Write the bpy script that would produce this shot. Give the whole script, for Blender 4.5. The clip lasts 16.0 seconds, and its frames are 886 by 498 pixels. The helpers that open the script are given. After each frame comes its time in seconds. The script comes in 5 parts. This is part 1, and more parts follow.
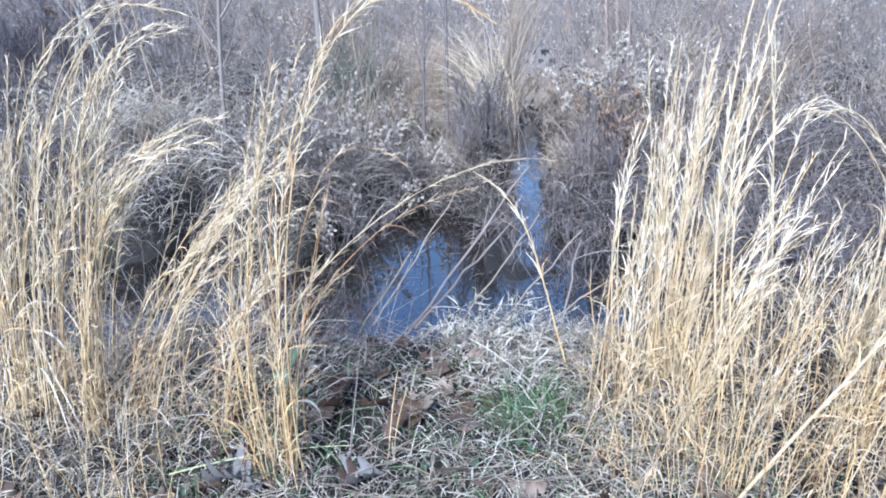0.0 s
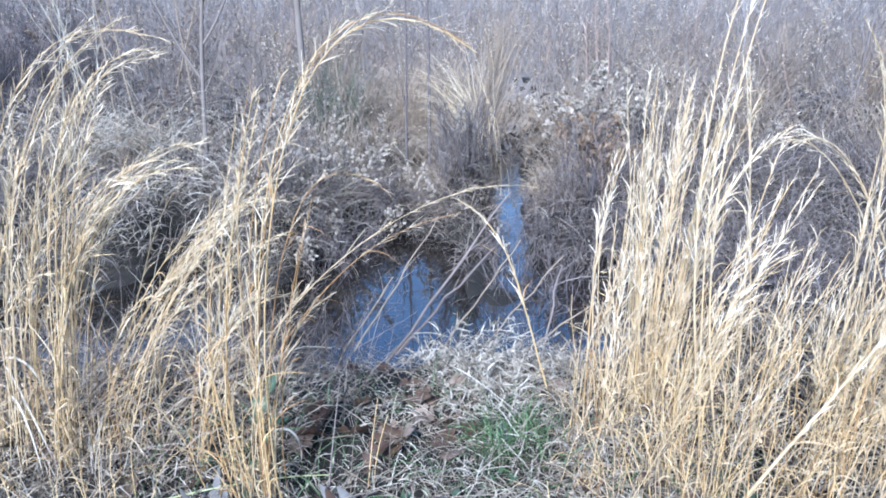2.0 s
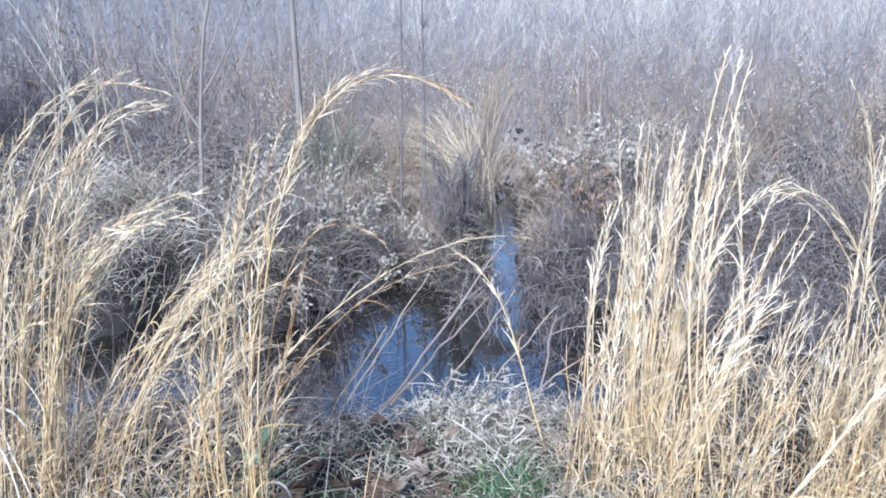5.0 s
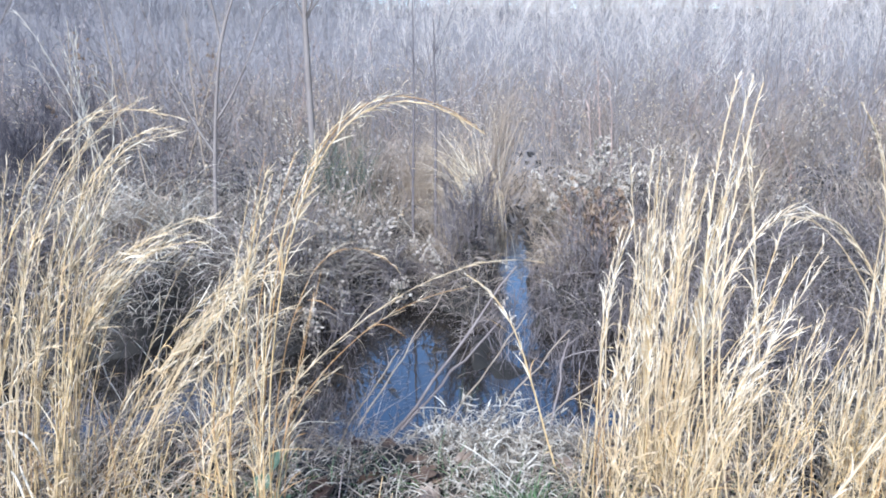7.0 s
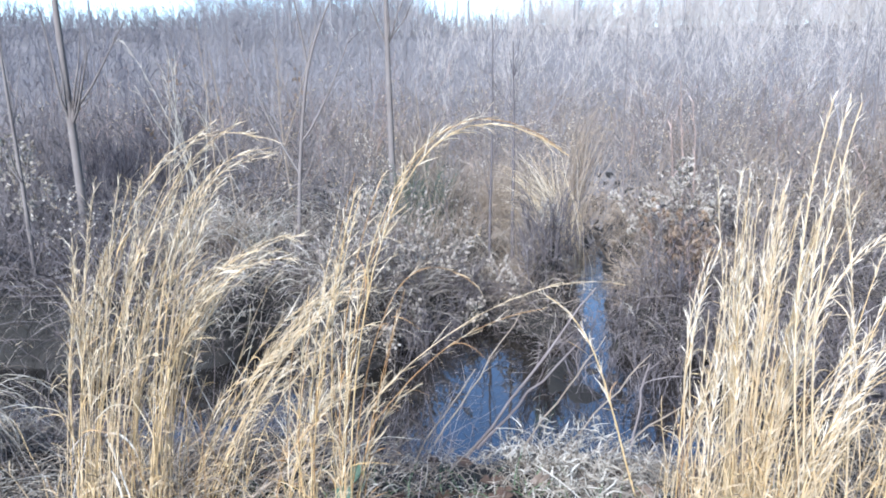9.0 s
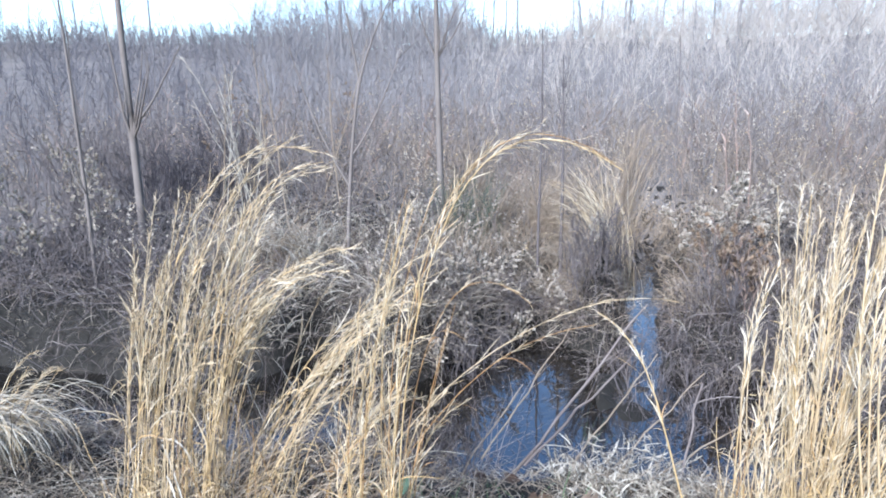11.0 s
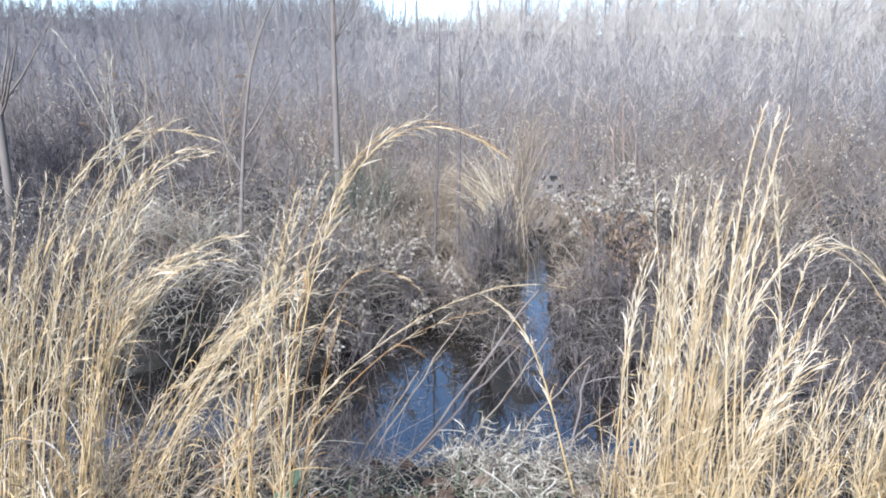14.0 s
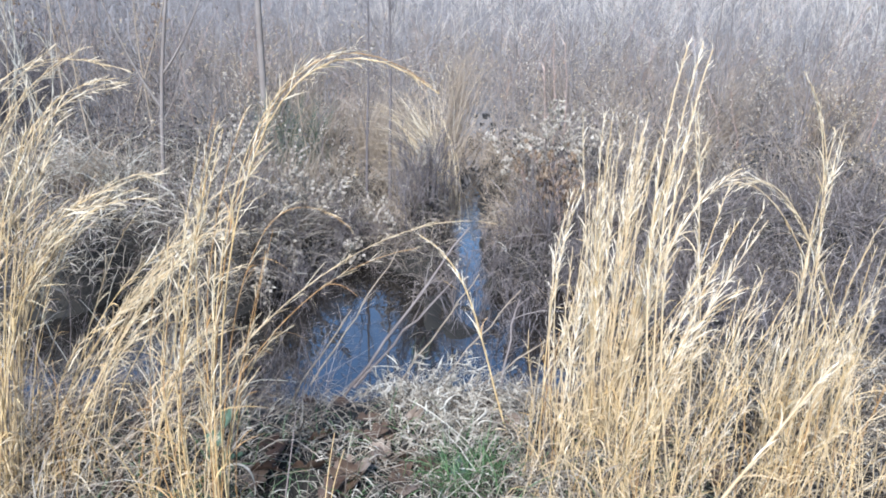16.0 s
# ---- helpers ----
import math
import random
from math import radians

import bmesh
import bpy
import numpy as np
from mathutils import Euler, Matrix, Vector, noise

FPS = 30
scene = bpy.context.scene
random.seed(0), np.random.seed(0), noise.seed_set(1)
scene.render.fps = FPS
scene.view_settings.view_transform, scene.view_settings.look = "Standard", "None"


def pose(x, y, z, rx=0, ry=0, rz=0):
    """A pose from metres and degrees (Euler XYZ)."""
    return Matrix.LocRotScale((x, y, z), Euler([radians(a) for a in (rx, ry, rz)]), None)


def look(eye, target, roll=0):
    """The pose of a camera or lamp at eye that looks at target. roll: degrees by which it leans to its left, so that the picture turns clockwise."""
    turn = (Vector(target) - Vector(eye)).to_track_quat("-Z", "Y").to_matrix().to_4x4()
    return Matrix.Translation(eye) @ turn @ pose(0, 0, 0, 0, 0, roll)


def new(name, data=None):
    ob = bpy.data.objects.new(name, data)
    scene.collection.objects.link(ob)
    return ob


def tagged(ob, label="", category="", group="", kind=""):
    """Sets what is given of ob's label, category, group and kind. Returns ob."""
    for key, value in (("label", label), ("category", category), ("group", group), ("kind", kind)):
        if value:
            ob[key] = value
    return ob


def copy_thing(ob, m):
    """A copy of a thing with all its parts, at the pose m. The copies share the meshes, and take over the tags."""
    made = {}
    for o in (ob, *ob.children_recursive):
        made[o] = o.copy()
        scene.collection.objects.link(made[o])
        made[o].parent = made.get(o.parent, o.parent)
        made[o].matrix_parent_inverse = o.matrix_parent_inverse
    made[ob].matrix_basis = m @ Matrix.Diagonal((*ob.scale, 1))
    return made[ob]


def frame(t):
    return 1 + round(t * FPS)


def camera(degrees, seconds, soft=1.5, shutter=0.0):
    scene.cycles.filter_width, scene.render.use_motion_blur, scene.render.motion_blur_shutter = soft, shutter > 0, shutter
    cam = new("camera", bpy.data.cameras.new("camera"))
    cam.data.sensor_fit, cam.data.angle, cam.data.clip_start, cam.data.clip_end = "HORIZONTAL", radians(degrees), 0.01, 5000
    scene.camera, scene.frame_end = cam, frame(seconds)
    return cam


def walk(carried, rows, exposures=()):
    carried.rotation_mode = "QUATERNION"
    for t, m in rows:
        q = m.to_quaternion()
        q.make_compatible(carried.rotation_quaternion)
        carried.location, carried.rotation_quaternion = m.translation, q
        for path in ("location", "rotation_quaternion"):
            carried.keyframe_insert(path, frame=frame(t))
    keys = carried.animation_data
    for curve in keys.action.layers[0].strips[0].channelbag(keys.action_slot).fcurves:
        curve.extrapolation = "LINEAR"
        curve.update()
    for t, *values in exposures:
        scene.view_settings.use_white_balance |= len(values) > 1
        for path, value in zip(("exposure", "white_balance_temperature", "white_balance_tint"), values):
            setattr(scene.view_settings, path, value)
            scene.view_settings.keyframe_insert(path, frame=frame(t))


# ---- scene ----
cam = camera(65.5, 16.0, soft=1.9)
PATH = [
    (0, (0.000, 0.000, 1.550), (0.000, 3.671, -0.039), -0.84),
    (0.5, (0.001, 0.003, 1.550), (0.021, 3.688, -0.006), -0.68),
    (1, (0.002, 0.004, 1.550), (0.041, 3.698, 0.017), -0.49),
    (1.5, (0.003, 0.004, 1.552), (0.056, 3.708, 0.042), -0.42),
    (2, (0.004, 0.003, 1.552), (0.108, 3.727, 0.097), -0.14),
    (2.5, (0.005, 0.001, 1.553), (0.141, 3.748, 0.158), 0.03),
    (3, (0.003, -0.004, 1.557), (0.150, 3.765, 0.225), 0.27),
    (3.5, (0.001, -0.008, 1.560), (0.142, 3.773, 0.260), 0.31),
    (4, (0.000, -0.005, 1.562), (0.141, 3.787, 0.298), 0.32),
    (6.5, (0.001, -0.005, 1.566), (0.140, 3.839, 0.470), 0.21),
    (7, (-0.002, -0.007, 1.569), (0.075, 3.847, 0.501), 0.06),
    (7.5, (-0.007, -0.009, 1.570), (-0.042, 3.851, 0.519), -0.38),
    (8, (-0.013, -0.013, 1.572), (-0.189, 3.851, 0.554), -0.61),
    (8.5, (-0.018, -0.023, 1.574), (-0.282, 3.845, 0.587), -0.66),
    (9, (-0.023, -0.031, 1.576), (-0.376, 3.838, 0.620), -0.62),
    (9.5, (-0.030, -0.035, 1.579), (-0.480, 3.829, 0.646), -0.72),
    (10, (-0.037, -0.034, 1.580), (-0.611, 3.820, 0.676), -1.01),
    (10.2, (-0.037, -0.032, 1.580), (-0.647, 3.818, 0.682), -1.03),
    (12.3, (-0.030, -0.036, 1.583), (-0.642, 3.820, 0.716), -0.64),
    (12.5, (-0.027, -0.034, 1.583), (-0.592, 3.827, 0.708), -0.54),
    (13, (-0.021, -0.033, 1.583), (-0.418, 3.847, 0.700), -0.24),
    (13.5, (-0.016, -0.031, 1.581), (-0.232, 3.859, 0.674), 0.38),
    (14, (-0.012, -0.026, 1.579), (-0.055, 3.860, 0.630), 0.91),
    (14.5, (-0.008, -0.024, 1.577), (0.083, 3.846, 0.562), 1.17),
    (15, (-0.004, -0.020, 1.572), (0.202, 3.807, 0.421), 1.29),
    (15.5, (0.002, -0.020, 1.569), (0.296, 3.778, 0.342), 1.61),
    (16, (0.000, -0.020, 1.569), (0.344, 3.757, 0.291), 1.89),
]
walk(cam, [(t, look(eye, target, roll)) for t, eye, target, roll in PATH],
     exposures=[(0.0, 1.93, 4900, 9.5), (3.5, 1.90, 4940, 10), (7.0, 1.86, 5160, 10), (9.5, 1.84, 5220, 10), (13.0, 1.75, 5400, 9), (14.5, 1.73, 5460, 9.5), (16.0, 1.77, 5400, 8.5)])

# ---- sky and sun ----
SUN_EL, SUN_AZ = 40.0, 199.0   # degrees; azimuth clockwise from +y: high, behind the viewer
world = bpy.data.worlds.new("world")
scene.world = world
world.use_nodes = True
wn = world.node_tree.nodes
sky = wn.new("ShaderNodeTexSky")
sky.sky_type = "NISHITA"
sky.sun_disc = False
sky.sun_elevation = radians(SUN_EL)
sky.sun_rotation = radians(SUN_AZ)
sky.dust_density = 0.3
sky.ozone_density = 0.4
wn["Background"].inputs["Strength"].default_value = 0.092
world.node_tree.links.new(sky.outputs[0], wn["Background"].inputs["Color"])
sun = new("sun", bpy.data.lights.new("sun", "SUN"))
sun.data.energy = 3.75
sun.data.angle = radians(8)
sun.data.color = (1.0, 0.96, 0.91)
_sx, _sy = math.sin(radians(SUN_AZ)), math.cos(radians(SUN_AZ))
sun.matrix_world = look((_sx * 20, _sy * 20, 20 * math.tan(radians(SUN_EL))), (0, 0, 0))

rng = np.random.default_rng(7)


# ---- materials ----
def ramp_mat(name, colors, rough=0.75, thin=0.0, bump=0.25, grain=220.0, stain=9.0, source="island", spec=0.25):
    """Colour by the random number of each strand (or object), with fine grain and broad stains."""
    m = bpy.data.materials.new(name)
    m.use_nodes = True
    nt = m.node_tree
    n, l = nt.nodes, nt.links
    b = n["Principled BSDF"]
    b.inputs["Roughness"].default_value = rough
    b.inputs["Specular IOR Level"].default_value = spec
    if source == "island":
        rnd = n.new("ShaderNodeNewGeometry").outputs["Random Per Island"]
    else:
        rnd = n.new("ShaderNodeObjectInfo").outputs["Random"]
    tc = n.new("ShaderNodeTexCoord")
    n1 = n.new("ShaderNodeTexNoise")
    n1.inputs["Scale"].default_value = stain
    n1.inputs["Detail"].default_value = 3
    n2 = n.new("ShaderNodeTexNoise")
    n2.inputs["Scale"].default_value = grain
    n2.inputs["Detail"].default_value = 2
    l.new(tc.outputs["Object"], n1.inputs["Vector"])
    l.new(tc.outputs["Object"], n2.inputs["Vector"])
    mix = n.new("ShaderNodeMath")
    mix.operation = "MULTIPLY_ADD"
    mix.inputs[1].default_value = 0.55
    l.new(rnd, mix.inputs[0])
    add = n.new("ShaderNodeMath")
    add.operation = "MULTIPLY_ADD"
    add.inputs[1].default_value = 0.5
    add.inputs[2].default_value = -0.02
    l.new(n1.outputs["Fac"], add.inputs[0])
    l.new(add.outputs[0], mix.inputs[2])
    cr = n.new("ShaderNodeValToRGB")
    el = cr.color_ramp.elements
    while len(el) < len(colors):
        el.new(0.5)
    for i, c in enumerate(colors):
        el[i].position = 0.12 + 0.76 * i / max(1, len(colors) - 1)
        el[i].color = (*c, 1)
    l.new(mix.outputs[0], cr.inputs["Fac"])
    hs = n.new("ShaderNodeHueSaturation")
    val = n.new("ShaderNodeMapRange")
    val.inputs["To Min"].default_value = 0.72
    val.inputs["To Max"].default_value = 1.25
    l.new(n2.outputs["Fac"], val.inputs["Value"])
    l.new(val.outputs[0], hs.inputs["Value"])
    l.new(cr.outputs[0], hs.inputs["Color"])
    l.new(hs.outputs[0], b.inputs["Base Color"])
    if bump:
        bp = n.new("ShaderNodeBump")
        bp.inputs["Strength"].default_value = bump
        bp.inputs["Distance"].default_value = 0.004
        l.new(n2.outputs["Fac"], bp.inputs["Height"])
        l.new(bp.outputs[0], b.inputs["Normal"])
    if thin:
        tr = n.new("ShaderNodeBsdfTranslucent")
        l.new(hs.outputs[0], tr.inputs["Color"])
        ms = n.new("ShaderNodeMixShader")
        ms.inputs[0].default_value = thin
        l.new(b.outputs[0], ms.inputs[1])
        l.new(tr.outputs[0], ms.inputs[2])
        l.new(ms.outputs[0], n["Material Output"].inputs["Surface"])
    return m


GOLD = ramp_mat("golden_straw", [(0.238, 0.131, 0.045), (0.363, 0.234, 0.092), (0.443, 0.316, 0.155), (0.490, 0.397, 0.248)], 0.55, spec=0.4)
AMBER = ramp_mat("amber_straw", [(0.165, 0.080, 0.025), (0.250, 0.138, 0.048), (0.345, 0.215, 0.095)], 0.55, spec=0.4)
PALE = ramp_mat("pale_straw", [(0.370, 0.255, 0.128), (0.485, 0.380, 0.235), (0.600, 0.525, 0.402)], 0.6, thin=0.25)
STRAW = ramp_mat("beige_straw", [(0.272, 0.174, 0.078), (0.375, 0.272, 0.149), (0.465, 0.374, 0.245)], 0.55, spec=0.4)
WHITISH = ramp_mat("whitish_head", [(0.420, 0.325, 0.205), (0.545, 0.452, 0.322), (0.690, 0.612, 0.490)], 0.6, thin=0.2)
BLEACH = ramp_mat("bleached_blade", [(0.205, 0.172, 0.126), (0.325, 0.282, 0.218), (0.460, 0.420, 0.348)], 0.7, thin=0.2)
# Darkest tone lowered to deepen the shaded gaps between the blades.
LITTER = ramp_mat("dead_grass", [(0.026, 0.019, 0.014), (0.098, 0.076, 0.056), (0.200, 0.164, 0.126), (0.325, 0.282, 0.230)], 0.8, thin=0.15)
TAN = ramp_mat("tan_grass", [(0.140, 0.100, 0.066), (0.232, 0.176, 0.122), (0.325, 0.262, 0.192)], 0.8, thin=0.15)
WEED = ramp_mat("weed_stem", [(0.048, 0.036, 0.031), (0.120, 0.094, 0.082), (0.230, 0.196, 0.172)], 0.85)
BRUSH = ramp_mat("grey_brush", [(0.067, 0.054, 0.048), (0.119, 0.098, 0.087), (0.207, 0.177, 0.158)], 0.9, bump=0)
FIELD = ramp_mat("field_grass", [(0.135, 0.100, 0.070), (0.225, 0.174, 0.126), (0.340, 0.282, 0.220)], 0.9, thin=0.15, bump=0)
RUST = ramp_mat("rusty_stem", [(0.170, 0.100, 0.075), (0.270, 0.180, 0.135), (0.350, 0.275, 0.225)], 0.85, bump=0)
FLUFF = ramp_mat("seed_fluff", [(0.290, 0.240, 0.185), (0.420, 0.360, 0.288), (0.570, 0.510, 0.430)], 0.95, thin=0.3, bump=0)
ORANGE = ramp_mat("orange_leaf", [(0.165, 0.106, 0.065), (0.255, 0.176, 0.112), (0.345, 0.270, 0.190)], 0.8, thin=0.2)
BARK = ramp_mat("sapling_bark", [(0.065, 0.053, 0.048), (0.125, 0.107, 0.097), (0.200, 0.177, 0.162)], 0.9, bump=0.6, grain=90, stain=5)
# Distance haze is mixed into the far colours: greyed bark, palest towards the right.
HAZEBARK = ramp_mat("haze_grey_bark", [(0.183, 0.162, 0.153), (0.225, 0.203, 0.193), (0.267, 0.243, 0.231)], 0.95, thin=0.35, bump=0)
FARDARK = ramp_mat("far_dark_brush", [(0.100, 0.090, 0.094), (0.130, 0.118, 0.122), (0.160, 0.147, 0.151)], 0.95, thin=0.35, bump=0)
HAZEPALE = ramp_mat("haze_pale_brush", [(0.388, 0.336, 0.284), (0.435, 0.380, 0.325), (0.480, 0.426, 0.368)], 0.95, thin=0.35, bump=0)
PALEBARK = ramp_mat("pale_sapling_bark", [(0.072, 0.057, 0.048), (0.130, 0.106, 0.090), (0.212, 0.183, 0.160)], 0.9, bump=0.5, grain=90, stain=5)
OAK = ramp_mat("oak_leaf_brown", [(0.016, 0.010, 0.007), (0.042, 0.023, 0.014), (0.085, 0.054, 0.034), (0.210, 0.165, 0.128)], 0.65, thin=0.1, source="object", grain=60, stain=14)
OAKTAN = ramp_mat("oak_leaf_tan", [(0.085, 0.055, 0.038), (0.135, 0.095, 0.068), (0.190, 0.145, 0.112)], 0.65, thin=0.1, source="object", grain=60, stain=14)
OAKGREY = ramp_mat("oak_leaf_grey", [(0.066, 0.058, 0.052), (0.094, 0.085, 0.077), (0.130, 0.120, 0.111)], 0.7, thin=0.1, source="object", grain=60, stain=14)
GREEN = ramp_mat("green_blade", [(0.032, 0.062, 0.022), (0.070, 0.118, 0.045), (0.145, 0.190, 0.092)], 0.5, thin=0.25)
DULLGREEN = ramp_mat("green_leaf", [(0.030, 0.050, 0.030), (0.055, 0.085, 0.050), (0.105, 0.130, 0.088)], 0.55, thin=0.2)
FRESH = ramp_mat("yellow_green_stem", [(0.190, 0.210, 0.080), (0.280, 0.285, 0.130), (0.380, 0.370, 0.220)], 0.5)
# Near-black stems: the shade inside the thicket's hollow is put into their colour.
HOLLOWSHADE = ramp_mat("hollow_shade", [(0.014, 0.012, 0.014), (0.034, 0.029, 0.032), (0.075, 0.066, 0.070)], 0.9, bump=0)
# A darker copy of WEED; in the left field its darkness stands for shade.
DARKWEED = ramp_mat("dark_weed_stem", [(0.038, 0.031, 0.030), (0.082, 0.068, 0.064), (0.150, 0.128, 0.120)], 0.85, bump=0)
# Damp soil, its colour lowered further to deepen shaded gaps under the growth.
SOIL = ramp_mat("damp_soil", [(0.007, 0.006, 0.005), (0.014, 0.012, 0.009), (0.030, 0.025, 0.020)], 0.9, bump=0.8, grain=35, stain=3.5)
STONE = ramp_mat("damp_stone", [(0.022, 0.019, 0.018), (0.045, 0.039, 0.036), (0.085, 0.075, 0.068)], 0.7, bump=0.7, grain=60, stain=12)
THATCH = ramp_mat("field_thatch", [(0.062, 0.053, 0.046), (0.116, 0.100, 0.088), (0.190, 0.166, 0.150)], 0.95, bump=0.8, grain=30, stain=1.2)
BANKTOP = ramp_mat("bank_thatch", [(0.022, 0.017, 0.012), (0.042, 0.033, 0.024), (0.075, 0.060, 0.045)], 0.95, bump=0.8, grain=30, stain=1.2)

WATER = bpy.data.materials.new("pool_water")
WATER.use_nodes = True
_n, _l = WATER.node_tree.nodes, WATER.node_tree.links
_b = _n["Principled BSDF"]
_b.inputs["Base Color"].default_value = (0.006, 0.005, 0.004, 1)
_b.inputs["Roughness"].default_value = 0.03
_b.inputs["IOR"].default_value = 1.8
_b.inputs["Specular IOR Level"].default_value = 1.0
_t = _n.new("ShaderNodeTexCoord")
_w = _n.new("ShaderNodeTexNoise")
_w.inputs["Scale"].default_value = 5.0
_w.inputs["Detail"].default_value = 2.0
_p = _n.new("ShaderNodeBump")
_p.inputs["Strength"].default_value = 0.06
_p.inputs["Distance"].default_value = 0.02
_l.new(_t.outputs["Object"], _w.inputs["Vector"])
_l.new(_w.outputs["Fac"], _p.inputs["Height"])
_l.new(_p.outputs[0], _b.inputs["Normal"])


# ---- geometry helpers ----
def make_mesh(name, chunks, mat, smooth=True):
    """One mesh out of (vertices, quads) pairs."""
    off, vs, qs = 0, [], []
    for v, q in chunks:
        vs.append(v)
        qs.append(q + off)
        off += len(v)
    v, q = np.concatenate(vs).astype(np.float32), np.concatenate(qs).astype(np.int32)
    me = bpy.data.meshes.new(name)
    me.vertices.add(len(v))
    me.vertices.foreach_set("co", v.ravel())
    me.loops.add(q.size)
    me.loops.foreach_set("vertex_index", q.ravel())
    me.polygons.add(len(q))
    me.polygons.foreach_set("loop_start", np.arange(0, q.size, 4, dtype=np.int32))
    me.polygons.foreach_set("use_smooth", np.full(len(q), smooth))
    me.materials.append(mat)
    me.update(calc_edges=True)
    return me


def part(name, data, parent=None, label="", kind=""):
    ob = new(name, data)
    if parent is not None:
        ob.parent = parent
    return tagged(ob, label=label, kind=kind)


def thing(name, where, label, category, group="", rz=0.0, scale=1.0):
    ob = new(name)
    ob.empty_display_size = 0.05
    ob.matrix_world = Matrix.Translation(where) @ Matrix.Rotation(rz, 4, "Z") @ Matrix.Scale(scale, 4)
    return tagged(ob, label, category, group)


def unit(v):
    return v / np.maximum(np.linalg.norm(v, axis=-1, keepdims=True), 1e-9)


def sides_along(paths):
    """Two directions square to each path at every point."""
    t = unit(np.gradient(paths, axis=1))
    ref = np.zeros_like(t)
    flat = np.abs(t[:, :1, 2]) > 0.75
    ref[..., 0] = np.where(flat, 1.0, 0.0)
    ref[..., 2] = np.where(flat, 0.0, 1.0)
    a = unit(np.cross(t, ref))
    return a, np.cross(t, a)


def tubes(paths, radii, sides=3):
    n, k, _ = paths.shape
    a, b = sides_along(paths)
    ang = np.arange(sides) * 2 * np.pi / sides
    ring = a[:, :, None] * np.cos(ang)[None, None, :, None] + b[:, :, None] * np.sin(ang)[None, None, :, None]
    v = paths[:, :, None] + ring * radii[:, :, None, None]
    i = np.arange(n)[:, None, None] * k * sides
    j = np.arange(k - 1)[None, :, None] * sides
    s = np.arange(sides)[None, None, :]
    s2 = (s + 1) % sides
    q = np.stack([i + j + s, i + j + s2, i + j + sides + s2, i + j + sides + s], -1)
    return v.reshape(-1, 3), q.reshape(-1, 4)


def ribbons(paths, widths, turn=None):
    """Thin blades; turn: the angle of each one's face round its own line."""
    n, k, _ = paths.shape
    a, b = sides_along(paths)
    if turn is None:
        turn = rng.uniform(0, np.pi, n)
    c, s = np.cos(turn)[:, None, None], np.sin(turn)[:, None, None]
    side = (a * c + b * s) * widths[:, :, None] * 0.5
    v = np.stack([paths - side, paths + side], 2)
    i = np.arange(n)[:, None] * k * 2
    j = np.arange(k - 1)[None, :] * 2
    q = np.stack([i + j, i + j + 1, i + j + 3, i + j + 2], -1)
    return v.reshape(-1, 3), q.reshape(-1, 4)


def arcs(base, length, az, lean, droop, k=7, power=1.5, wiggle=0.02):
    """Curved strands: lean is the angle from upright at the foot, droop what is added to it towards the tip (radians)."""
    base = np.asarray(base, float)
    n = len(base)
    length, az, lean, droop = (np.broadcast_to(np.asarray(u, float), (n,)) for u in (length, az, lean, droop))
    s = np.linspace(0, 1, k)
    mid = (s[1:] + s[:-1]) / 2
    th = lean[:, None] + droop[:, None] * mid[None] ** power
    step = length[:, None] / (k - 1)
    hx, hz = np.sin(th) * step, np.cos(th) * step
    d = np.stack([hx * np.cos(az)[:, None], hx * np.sin(az)[:, None], hz], -1)
    p = np.concatenate([np.zeros((n, 1, 3)), np.cumsum(d, 1)], 1) + base[:, None]
    if wiggle:
        w = np.cumsum(rng.normal(0, 1, (n, k, 3)), 1) * (wiggle / math.sqrt(k)) * length[:, None, None]
        p += w - w[:, :1]
    return p


def along(paths, n_per, lo, hi):
    """Random places on the paths: points, and the tangents there."""
    n, k, _ = paths.shape
    s = rng.uniform(lo, hi, (n, n_per)) * (k - 1)
    i = np.clip(s.astype(int), 0, k - 2)
    f = (s - i)[..., None]
    r = np.arange(n)[:, None]
    p0, p1 = paths[r, i], paths[r, i + 1]
    return (p0 + (p1 - p0) * f).reshape(-1, 3), unit(p1 - p0).reshape(-1, 3), (s / (k - 1)).reshape(-1)


def shoots(points, tangents, length, spread, k=4, curve=0.3, sag=0.0):
    """Twigs that leave a stem at an angle of about spread from its tangent and bend a little."""
    n = len(points)
    d = unit(tangents + unit(rng.normal(0, 1, (n, 3))) * np.tan(np.broadcast_to(spread, (n,)))[:, None])
    bend = unit(rng.normal(0, 1, (n, 3))) * curve
    bend[:, 2] -= sag
    s = np.linspace(0, 1, k)[None, :, None]
    length = np.broadcast_to(length, (n,))[:, None, None]
    return points[:, None] + (d[:, None] * s + bend[:, None] * s * s * 0.5) * length


def taper(n, k, r0, r1):
    r0 = np.broadcast_to(np.asarray(r0, float), (n,))[:, None]
    r1 = np.broadcast_to(np.asarray(r1, float), (n,))[:, None]
    return r0 + (r1 - r0) * np.linspace(0, 1, k)[None]


def blade(n, k, w):
    """Widths of a grass blade: narrow foot, full middle, pointed tip."""
    s = np.linspace(0, 1, k)
    prof = np.minimum(1, 0.55 + 2 * s) * np.sqrt(np.maximum(1 - s ** 2, 0.006))
    return np.broadcast_to(np.asarray(w, float), (n,))[:, None] * prof[None]


